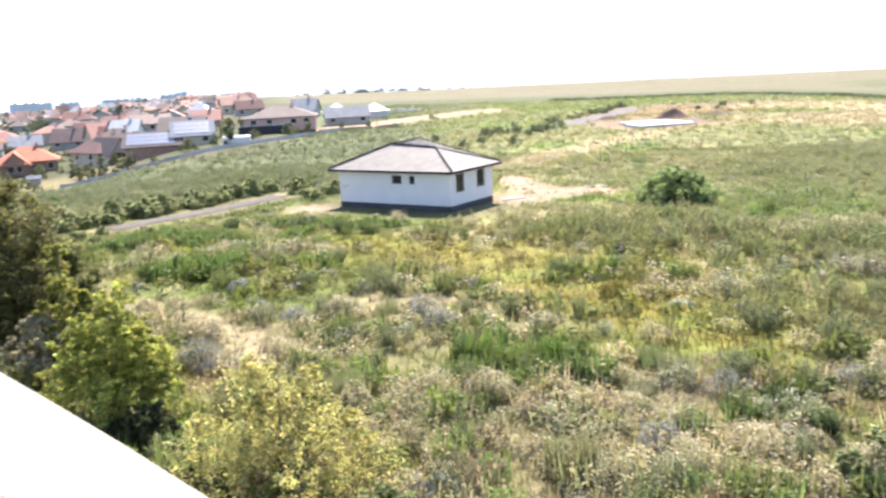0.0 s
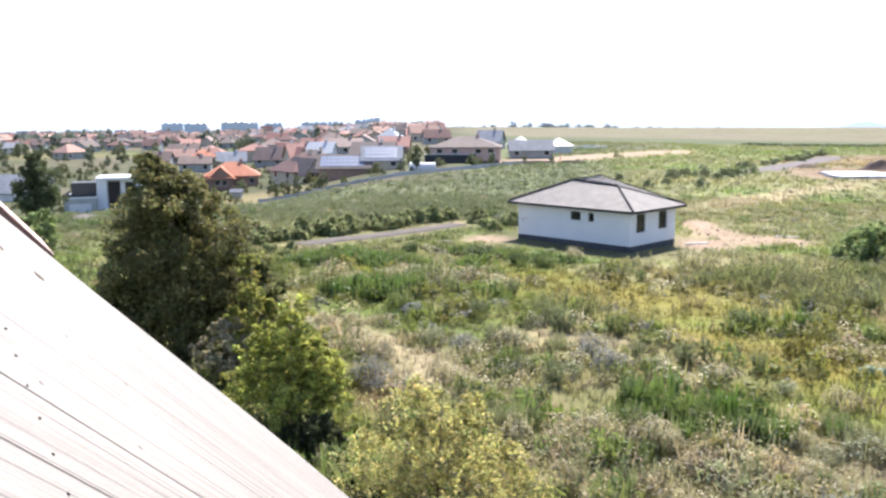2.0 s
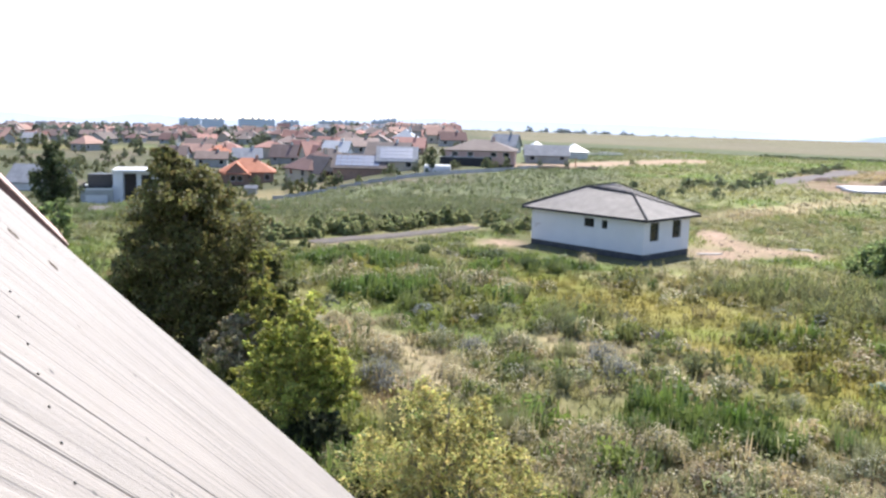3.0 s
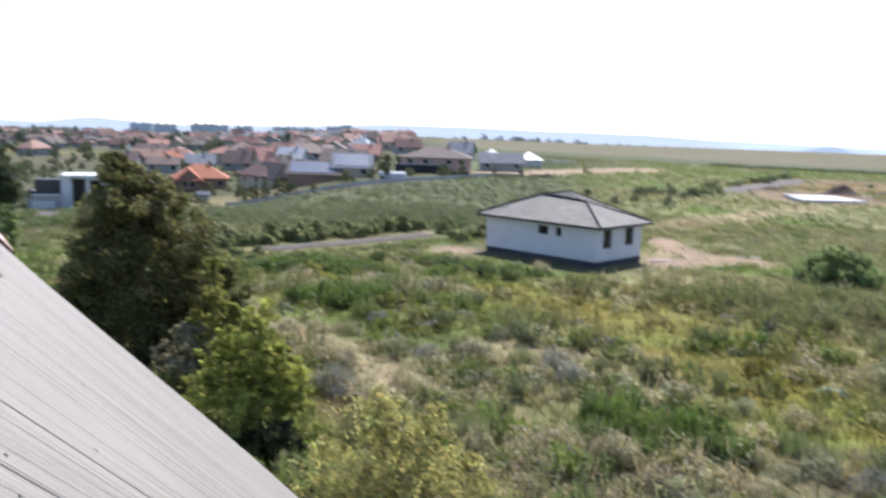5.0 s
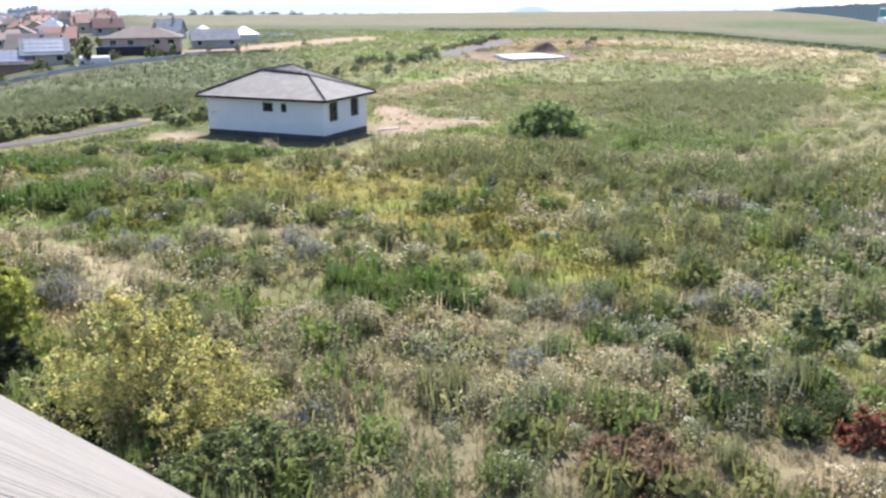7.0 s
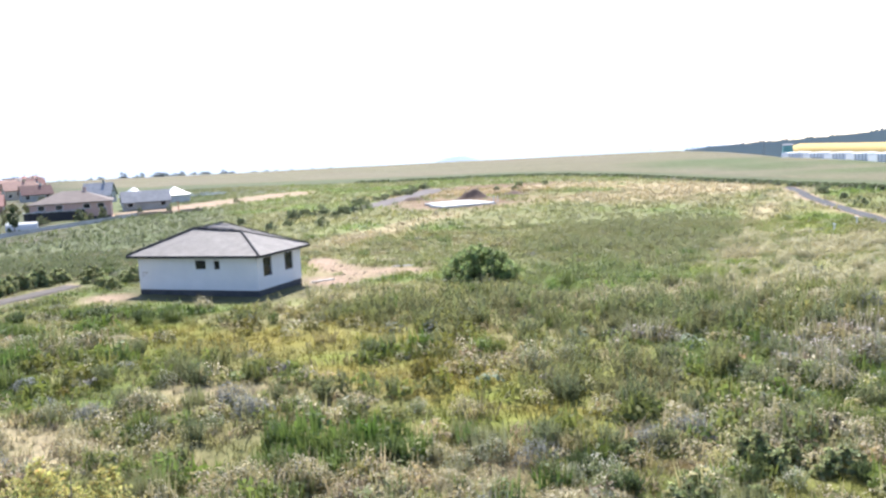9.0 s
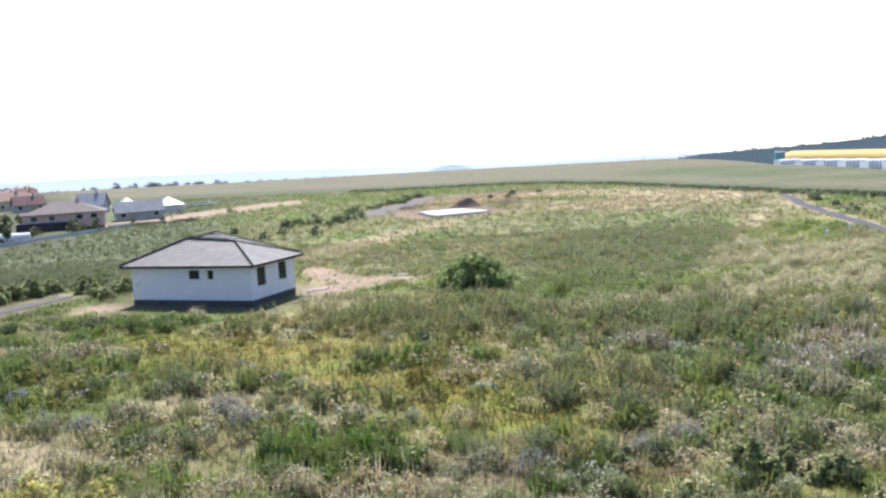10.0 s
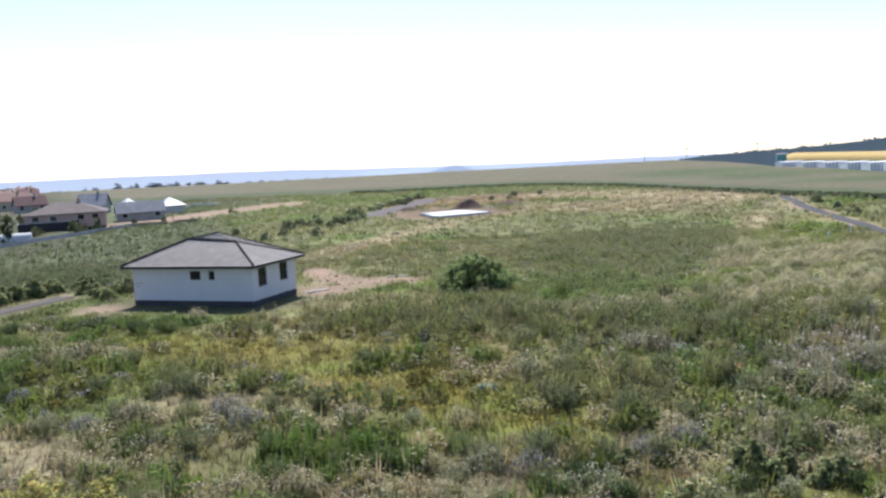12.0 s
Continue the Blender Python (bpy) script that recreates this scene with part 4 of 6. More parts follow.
tree("spindle_shrub", "slender yellow-green shrub behind the elder", at(-14.3, 31.0, 0), dome_lobes(3.4, 5.4, 9, 28), 0.05, 14, 44, 0.085, (0.28, 0.28, 0.075), 28, category="shrub")
tree("hazel_bush", "yellow-green hazel bush, dense and uneven", at(-10.7, 26.3, 10), [l for l in dome_lobes(5.4, 4.2, 16, 24) + dome_lobes(5.0, 4.9, 16, 44) if l[2] > 1.2], 0.07, 15, 56, 0.06, (0.315, 0.33, 0.08), 24, category="shrub")
# two near-black bushes added to stand for deep shade at ground level
tree("shaded_undergrowth", "added bush tinted dark for the shade below the hazel bush", at(-9.3, 24.6, 10), dome_lobes(3.2, 1.5, 8, 38), 0.04, 10, 34, 0.07, (0.07, 0.08, 0.036), 38, category="shrub")
tree("shaded_undergrowth", "added bush tinted dark for the shade beside the plum sapling", at(-6.4, 20.4, 10), dome_lobes(2.4, 1.3, 7, 39), 0.04, 10, 34, 0.06, (0.06, 0.07, 0.032), 39, category="shrub")
tree("plum_sapling", "sparse yellowish plum sapling with bare lower twigs", at(-4.6, 20.9, 70), dome_lobes(6.4, 4.1, 16, 25) + dome_lobes(4.4, 3.9, 8, 29)[::2], 0.06, 14, 30, 0.052, (0.42, 0.385, 0.14), 25)
tree("bramble_bush", "low dark bramble bush under the sapling", at(-1.9, 17.6, 20), dome_lobes(5.0, 1.6, 10, 26), 0.04, 14, 34, 0.06, (0.16, 0.185, 0.075), 26, category="shrub", vary=0.45)
tree("rose_bush", "rounded dark green wild rose bush in the meadow", at(17.7, 65.8), dome_lobes(7.0, 2.9, 24, 27), 0.08, 16, 50, 0.085, (0.23, 0.29, 0.115), 27, category="shrub")
tree("red_orache", "reddish brown wild orache bush among the weeds", at(12.6, 17.0), dome_lobes(2.0, 0.95, 7, 35), 0.03, 10, 26, 0.05, (0.27, 0.11, 0.07), 35, category="shrub")
tree("dry_dock", "dry brown dock stalks in a low clump", at(6.8, 16.7), dome_lobes(3.6, 0.7, 12, 36), 0.03, 10, 24, 0.05, (0.24, 0.16, 0.1), 36, category="shrub")

# low hedge of shrubs behind the lane
hedge_seed = 40
hg = np.random.default_rng(5)
hedge_first = None
for k in range(34):
    t = k / 33
    hx, hy = -31.5 + 14.6 * t + hg.normal(0, 0.45), 62.0 + 22.6 * t + hg.normal(0, 0.45)
    if k < 3:
        b = tree("hedge_shrub", "dark green wild shrub in a row beside the lane", at(hx, hy), dome_lobes(2.9, 1.7, 6, 50 + k), 0.05, 8, 30, 0.13, (0.29, 0.315, 0.15), 50 + k, "shrubs along the lane", "shrub", far=True)
        hedge_first = (hedge_first or []) + [b]
    else:
        s = hg.uniform(0.7, 1.2)
        c = copy_thing(hedge_first[k % 3], at(hx, hy, hg.uniform(0, 360)))
        c.scale = (s, s, s * hg.uniform(0.8, 1.1))
for hx, hy, s in ((-10.6, 80.5, 0.9), (-12.2, 78.5, 0.8), (-13.4, 82, 0.9), (-11.2, 76.8, 0.6), (-14.6, 85, 0.8), (-9.5, 85, 0.8), (-20.5, 60.5, 0.55), (-18.0, 57.0, 0.5), (-10.4, 63, 0.4), (-8.4, 62.4, 0.35), (-22.0, 62.5, 0.5),
                  (15.0, 23.4, 0.7), (19.3, 22.0, 0.55), (13.0, 20.0, 0.55), (11.2, 20.9, 0.62), (9.9, 20.0, 0.5), (12.3, 22.5, 0.5), (11.4, 25.3, 0.45), (16.9, 22.3, 0.6), (16.4, 23.5, 0.45), (8.1, 21.6, 0.4)):
    c = copy_thing(hedge_first[int(hx * 7) % 3], at(hx, hy, hx * 50))
    c.scale = (s * 1.2, s * 1.2, s)
    tagged(c, "low dark shrub standing alone in the weeds", group="shrubs in the meadow")


for hx, hy, s in ((-25.2, 62.6, 0.5), (-26.4, 61.4, 0.62), (-27.6, 60.2, 0.6), (-28.9, 58.6, 0.75), (-30.3, 57.4, 0.7), (-31.8, 55.6, 0.8), (-33.0, 54.0, 0.7), (-24.6, 60.2, 0.4)):
    c = copy_thing(hedge_first[int(hx * 7) % 3], at(hx, hy, hx * 50))
    c.scale = (s, s, s)
    tagged(c, "low shrub on the near verge of the lane", group="shrubs along the lane")
willow = [tree("willow_bush", "pale grey-green willow bush in the far meadow", at(7.3 + 5 * k, 141.2 + 3 * k), dome_lobes(3.6, 2.2, 7, 150 + k), 0.05, 8, 26, 0.13, (0.29, 0.32, 0.18), 150 + k, "pale bushes in the far meadow", "shrub", far=True) for k in range(2)]
for hx, hy, s in ((-62.0, 101.0, 1.0), (-64.5, 103.5, 0.9), (-59.5, 100.0, 0.8), (16.0, 146.0, 1.0), (21.3, 156.4, 0.9), (10.5, 126.3, 0.8), (3.2, 125.7, 0.7), (18.4, 151.0, 0.9), (6.0, 131.0, 0.6), (-1.0, 139.0, 0.7), (9.6, 146.5, 0.9),
                  (14.0, 141.0, 0.7), (-4.5, 128.0, 0.5), (66.0, 205.0, 0.8), (72.0, 203.0, 0.7), (60.0, 190.0, 0.6), (56.5, 193.0, 0.6), (90.0, 122.0, 0.8), (84.5, 110.0, 0.6), (79.0, 99.0, 0.7), (94.0, 128.0, 0.7)):
    c = copy_thing(willow[int(abs(hx) * 3) % 2], at(hx, hy, hx * 50))
    c.scale = (s, s, s * 0.9)


for k in range(12):
    t = k / 11
    c = copy_thing(willow[k % 2], at(20.5 + 25 * t + hg.normal(0, 0.8), 170 + 48 * t + hg.normal(0, 0.8), hg.uniform(0, 360)))
    s = hg.uniform(0.5, 0.85)
    c.scale = (s * 1.3, s * 1.3, s)
    tagged(c, "pale low bush along the track to the building plot")


# ---- the unfinished bungalow ----
def clip_poly(poly, d, lo, hi):
    """The part of a flat polygon whose distance along d lies between lo and hi."""
    for sign, lim in ((1, lo), (-1, -hi)):
        res = []
        for i, p in enumerate(poly):
            q = poly[(i + 1) % len(poly)]
            a, b = sign * p.dot(d) - lim, sign * q.dot(d) - lim
            if a >= 0:
                res.append(p)
            if (a < 0) != (b < 0):
                res.append(p.lerp(q, a / (a - b)))
        poly = res
        if len(poly) < 3:
            return []
    return poly


def tiled_slope(poly, course=0.34, lip=0.045):
    """Overlapping courses of roof tiles on a flat slope; the first edge of poly is its eave."""
    poly = [Vector(p) for p in poly]
    n = (poly[1] - poly[0]).cross(poly[2] - poly[1]).normalized()
    if n.z < 0:
        n = -n
    e = (poly[1] - poly[0]).normalized()
    up = n.cross(e)
    if up.z < 0:
        up = -up
    base = poly[0].dot(up)
    top = max(p.dot(up) for p in poly)
    strips = []
    k = 0
    while base + k * course < top - 0.01:
        strip = clip_poly(poly, up, base + k * course, base + (k + 1) * course)
        k += 1
        if not strip:
            continue
        vs, fs, o = [], [], 0
        lo = min(p.dot(up) for p in strip)
        for p in strip:
            vs.append(p + n * (lip if p.dot(up) < lo + 0.01 else 0.004))
        fs.append(tuple(range(o, o + len(strip))))
        edge = [i for i, p in enumerate(strip) if p.dot(up) < lo + 0.01]
        if len(edge) >= 2:
            a, b = edge[0], edge[-1]
            q = len(vs)
            vs += [strip[a] - n * 0.01, strip[b] - n * 0.01]
            fs.append((o + a, o + b, q + 1, q))
        strips.append((vs, fs))
    return strips


def slope_faces(n):
    return [tuple(range(n)), tuple(range(n, 2 * n))[::-1]] + [(i, (i + 1) % n, n + (i + 1) % n, n + i) for i in range(n)]


def wall_with_openings(length, z0, z1, thick, holes):
    """A wall along local x, outer face at y = 0, with true openings (x0, x1, z0, z1)."""
    xs = sorted({0.0, length, *[h[0] for h in holes], *[h[1] for h in holes]})
    zs = sorted({z0, z1, *[h[2] for h in holes], *[h[3] for h in holes]})
    items = []
    for a, b in zip(xs[:-1], xs[1:]):
        for c, d in zip(zs[:-1], zs[1:]):
            if not any(h[0] < (a + b) / 2 < h[1] and h[2] < (c + d) / 2 < h[3] for h in holes):
                items.append(box(a, 0, c, b, thick, d))
    v, f = join(*items)
    bm = bmesh.new()
    bv = [bm.verts.new(p) for p in v]
    for q in f:
        bm.faces.new([bv[i] for i in q])
    bmesh.ops.remove_doubles(bm, verts=bm.verts, dist=1e-4)
    seen = {}
    for q in bm.faces:
        seen.setdefault(tuple(round(c, 3) for c in q.calc_center_median()), []).append(q)
    bmesh.ops.delete(bm, geom=[q for g in seen.values() if len(g) > 1 for q in g], context="FACES")
    me = bpy.data.meshes.new("wall")
    bm.to_mesh(me)
    bm.free()
    return me


def bungalow():
    # local x runs along the long wall, local y to the back
    ux, uy = Vector((-math.cos(radians(34.1)), math.sin(radians(34.1)), 0)), Vector((math.sin(radians(34.1)), math.cos(radians(34.1)), 0))
    # local x is turned round, so that the axes stay right-handed
    fl = Matrix(((-ux.x, uy.x, 0, 0.52), (-ux.y, uy.y, 0, 65.91), (0, 0, 1, 0), (0, 0, 0, 1)))
    h = thing("bungalow", "unfinished white single-storey bungalow with a grey hipped tile roof", "house", fl)
    A, B, Z0, Z1 = 11.03, 6.25, 0.41, 3.02
    part("plinth", box(-A - 0.0, 0.0, -0.35, 0.0, B, Z0), PLINTH, h, "dark grey bare plinth")
    t = 0.42

    def wall(length, holes, place, label=""):
        me = wall_with_openings(length, Z0 + 0.003, Z1, t, holes)
        me.materials.append(PLASTER)
        w = part("wall", me, None, h, label)
        w.matrix_basis = place
        return w
    front = wall(A, [(A - 5.62, A - 4.62, 2.02, 2.72), (A - 3.9, A - 3.35, 2.02, 2.70)], pose(-A, 0, 0))
    right = wall(B - 2 * t, [(0.8 - t, 2.0 - t, 1.36, 2.8), (3.85 - t, 5.05 - t, 1.40, 2.8)], pose(0, t, 0, 0, 0, 90))
    wall(B - 2 * t, [], pose(-A, B - t, 0, 0, 0, -90))
    wall(A, [(2.0, 3.2, 1.2, 2.7), (6.0, 8.0, 0.6, 2.7)], pose(0, B, 0, 0, 0, 180))

    def window(wl, x0, x1, z0, z1):
        fr = 0.07
        w = part("window", join(box(x0, 0.1, z0, x0 + fr, 0.17, z1), box(x1 - fr, 0.1, z0, x1, 0.17, z1), box(x0 + fr, 0.1, z0, x1 - fr, 0.17, z0 + fr), box(x0 + fr, 0.1, z1 - fr, x1 - fr, 0.17, z1)), DARK, h, "dark window frame without sill")
        w.matrix_basis = wl.matrix_basis.copy()
        p = part("pane", box(x0 + fr, 0.125, z0 + fr, x1 - fr, 0.14, z1 - fr), GLASS, w)
    window(front, A - 5.62, A - 4.62, 2.02, 2.72)
    window(front, A - 3.9, A - 3.35, 2.02, 2.70)
    window(right, 0.8 - t, 2.0 - t, 1.36, 2.8)
    window(right, 3.85 - t, 5.05 - t, 1.40, 2.8)
    part("wall_mark", join(box(-10.75, -0.004, 1.72, -10.1, 0.0, 1.77), box(-10.7, -0.004, 1.5, -10.45, 0.0, 1.55)), WOOD_BROWN, h, "faint brown scrawl of two strokes")
    # roof: eave corners, two lower hips and a higher peak behind
    o, ez = 0.6, 3.12
    N, L = Vector((o, -o, ez)), Vector((-A - o, -o, ez))
    Rr, K = Vector((o, B + o, ez)), Vector((-A - o, B + o, ez))
    b_, a_, c_ = N + Vector((-4.2, 4.1, 1.4)), N + Vector((-8.7, 4.1, 1.7)), N + Vector((-6.43, 4.9, 2.12))
    for slope in ([L, N, b_, a_], [N, Rr, b_], [b_, Rr, c_], [a_, b_, c_], [Rr, K, c_], [K, L, a_, c_]):
        rs = part("roof_slope", ([p - Vector((0, 0, 0.02)) for p in slope] + [p - Vector((0, 0, 0.09)) for p in slope], slope_faces(len(slope))), ROOF_GREY, h, "grey concrete tiles in overlapping courses")
        for strip in tiled_slope(slope):
            part("tile_course", strip, ROOF_GREY, rs)
    part("soffit", box(-A - o + 0.02, -o + 0.02, ez - 0.1, o - 0.02, B + o - 0.02, ez - 0.02), INSIDE, h)
    g = 0.16
    part("fascia", join(box(-A - o - 0.03, -o - 0.03, ez - g, o + 0.03, -o, ez + 0.01), box(-A - o - 0.03, B + o, ez - g, o + 0.03, B + o + 0.03, ez + 0.01),
                        box(o, -o, ez - g, o + 0.03, B + o, ez + 0.01), box(-A - o - 0.03, -o, ez - g, -A - o, B + o, ez + 0.01)), RIDGE, h, "dark eaves gutter board")
    for p, q in ((L, a_), (N, b_), (Rr, c_), (Rr, b_), (K, c_), (a_, b_), (a_, c_)):
        n = max(3, int((q - p).length / 0.38))
        pts = [p.lerp(q, i / n) + Vector((0, 0, 0.075 + (0.02 if i % 2 else 0))) for i in range(n + 1)]
        part("ridge_cap", tube(pts, [(0.1 if i % 2 else 0.085) * (0.4 if q == c_ or p == Rr else 0.9) for i in range(n + 1)], 6), RIDGE, h, "row of dark ridge tiles")
    part("floor_slab", box(-A + t, t, Z0, -t, B - t, Z0 + 0.1), INSIDE, h)
    return h


bungalow()
# pale boards and rubble by the bungalow's side
def plank_pile(x, y, turn):
    s = thing("board_stack", "small stack of pale building boards lying on bare earth", "boards", at(x, y, turn), "boards by the bungalow")
    for k in range(3):
        part("board", box(-0.9 + 0.1 * k, -0.2 + 0.03 * k, 0.03 * k, 1.2, 0.3, 0.03 * k + 0.026), INSIDE, s)


plank_pile(5.6, 71.6, 20)
plank_pile(13.2, 76.2, -10)


def rubble():
    """Loose clods and stones on the bare earth beside the bungalow."""
    g = np.random.default_rng(19)
    x, y = g.uniform(4.0, 15.0, 4000), g.uniform(68.0, 88.0, 4000)
    ok = (bare(x, y) > 0.45) & (house_gap(x, y) > 0.5)
    x, y = x[ok][:420], y[ok][:420]
    V, F, C = [], [], []
    corner = np.array([(1, 0, 0), (0, 1, 0), (-1, 0, 0), (0, -1, 0), (0, 0, 0.8), (0, 0, -0.5)], float)
    tri = np.array([(0, 1, 4), (1, 2, 4), (2, 3, 4), (3, 0, 4), (1, 0, 5), (2, 1, 5), (3, 2, 5), (0, 3, 5)])
    for k, (px, py, pz) in enumerate(zip(x, y, relief(x, y))):
        size = g.uniform(0.03, 0.07) if k % 14 else g.uniform(0.09, 0.17)
        V.append(corner * size * g.uniform(0.7, 1.3, (6, 3)) + [px, py, pz + size * 0.2])
        F.append(tri + 6 * k)
        C.append(np.repeat([np.array((0.37, 0.29, 0.225)) * g.uniform(0.6, 1.25)], 6, 0))
    tagged(new("rubble", raw_mesh("rubble", np.concatenate(V), np.concatenate(F), GROUND, np.concatenate(C))), "pale clods and rubble on trodden earth", "rubble", kind="stuff")


rubble()

# ---- foundation slab and the dug earth behind it ----
slab = thing("foundation_slab", "bright white concrete foundation slab on a dug building plot", "slab", pose(37.4, 151.2, 0.0, 0, 0, 13.0))
part("slab_top", join(box(-4.3, -5.6, 0.1, 4.3, 5.6, 0.4), box(-5.9, -5.6, 0.1, -4.3, 0.2, 0.4)), CONCRETE, slab)
part("footing", join(box(-4.5, -5.8, -0.5, 4.5, 5.8, 0.1), box(-6.1, -5.8, -0.5, -4.5, 0.4, 0.1)), PLINTH, slab, "dark grey footing")


def heap(x, y, a, b, hgt, turn, seed):
    n, k = 40, 12
    vs = []
    for i in range(k + 1):
        for j in range(n):
            t, rr = 2 * math.pi * j / n, 1 - i / k
            px, py = math.cos(t) * a * rr, math.sin(t) * b * rr
            z = hgt * (math.cos(rr * math.pi) * 0.5 + 0.5) + noise.noise((px * 0.5, py * 0.5, seed)) * 0.45 * hgt * (1 - rr ** 4)
            vs.append((px, py, z - 0.2 * rr))
    fs = [(i * n + j, i * n + (j + 1) % n, (i + 1) * n + (j + 1) % n, (i + 1) * n + j) for i in range(k) for j in range(n)]
    ob = new("soil_mound", raw_mesh("soil_mound", vs, fs, SOIL, smooth=True))
    ob.matrix_world = at(x, y, turn)
    tagged(ob, "long heap of dug brown soil behind the slab", "soil heap", "heaps of dug soil")


heap(44.0, 167.0, 5.0, 2.6, 1.7, 8, 3)
heap(54.0, 171.0, 5, 2, 0.8, -50, 4)
heap(33.0, 172.0, 4, 2, 0.7, 20, 5)


# ---- town ----
UNIT_FRAME = raw_mesh("window", *join(box(-0.6, -0.04, 0, 0.6, 0.06, 0.09), box(-0.6, -0.04, 1.21, 0.6, 0.06, 1.3), box(-0.6, -0.04, 0.09, -0.52, 0.06, 1.21), box(0.52, -0.04, 0.09, 0.6, 0.06, 1.21)), WHITE_WALL)
UNIT_PANE = raw_mesh("pane", *box(-0.52, -0.01, 0.09, 0.52, 0.05, 1.21), GLASS)


def add_window(parent, x, y, z, turn, sx=1.0, sz=1.0):
    w = part("window", UNIT_FRAME, None, parent)
    w.matrix_basis = pose(x, y, z, 0, 0, turn) @ Matrix.Diagonal((sx, 1, sz, 1))
    part("pane", UNIT_PANE, None, w)


def hip_roof(w, d, z, top, o=0.5):
    a, b = w / 2 + o, d / 2 + o
    k = max(a - b, 0.02)
    vs = [(-a, -b, z), (a, -b, z), (a, b, z), (-a, b, z), (-k, 0, top), (k, 0, top)]
    if b > a:
        k = b - a
        vs[4:] = [(0, -k, top), (0, k, top)]
        fs = [(0, 1, 4), (1, 2, 5, 4), (2, 3, 5), (3, 0, 4, 5)]
    else:
        fs = [(0, 1, 5, 4), (1, 2, 5), (2, 3, 4, 5), (3, 0, 4)]
    low = [(x, y, z - 0.18) for x, y, _ in vs[:4]]
    return vs + low, fs + [(0, 6, 7, 1), (1, 7, 8, 2), (2, 8, 9, 3), (3, 9, 6, 0), (6, 9, 8, 7)]


def gable_roof(w, d, z, top, o=0.45):
    """Ridge along local x."""
    a, b, th = w / 2 + o, d / 2 + o, 0.2
    dz = (top - z) / (d / 2) * o
    sec = [(-b, z - dz), (0, top), (b, z - dz), (b, z - dz - th), (0, top - th), (-b, z - dz - th)]
    vs = [(-a, y, q) for y, q in sec] + [(a, y, q) for y, q in sec]
    fs = [(i, (i + 1) % 6, 6 + (i + 1) % 6, 6 + i)[::-1] for i in range(6)]
    return vs, fs + [(0, 1, 4, 5), (1, 2, 3, 4), (11, 10, 7, 6), (10, 9, 8, 7)]


def gable_wall(w, d, z, top):
    a, b = w / 2, d / 2
    t = top - 0.22
    vs = [(-a, -b, -1), (a, -b, -1), (a, b, -1), (-a, b, -1), (-a, -b, z - 0.1), (a, -b, z - 0.1), (a, b, z - 0.1), (-a, b, z - 0.1), (-a, 0, t), (a, 0, t)]
    return vs, [(0, 1, 5, 4), (2, 3, 7, 6), (1, 2, 6, 9, 5), (3, 0, 4, 8, 7), (4, 5, 9, 8), (6, 7, 8, 9), (0, 3, 2, 1)]


def town_house(x, y, turn, w, d, eave, top, kind, wall, roof, label, storeys=1, chimney=True, group="houses of the town", name="house", plain=False):
    h = thing(name, label, "house", at(x, y, turn), group)
    if kind == "hip":
        part("wall", box(-w / 2, -d / 2, -1.0, w / 2, d / 2, eave - 0.18), wall, h)
        part("roof", hip_roof(w, d, eave, top), roof, h)
    else:
        part("wall", gable_wall(w, d, eave, top), wall, h)
        part("roof", gable_roof(w, d, eave, top), roof, h)
    if chimney:
        part("chimney", join(box(w * 0.15, -0.35, eave, w * 0.15 + 0.6, 0.25, top + 0.5), box(w * 0.15 - 0.06, -0.41, top + 0.5, w * 0.15 + 0.66, 0.31, top + 0.62)), wall, h)
    for s in range(storeys):
        z = 0.8 + s * 2.7
        if z + 1.3 > eave:
            break
        for q in np.linspace(-w / 2 + 1.4, w / 2 - 1.4, max(2, int(w / 3.2))):
            add_window(h, q, -d / 2, z, 0)
        for q in () if plain else (-d / 4, d / 4):
            add_window(h, w / 2, q, z, 90)
            add_window(h, -w / 2, q, z, -90)
    if kind == "gable" and top - eave > 2.2 and not plain:
        for sx, tr in ((w / 2, 90), (-w / 2, -90)):
            add_window(h, sx, 0, eave + 0.2, tr, 0.8, 0.8)
    return h


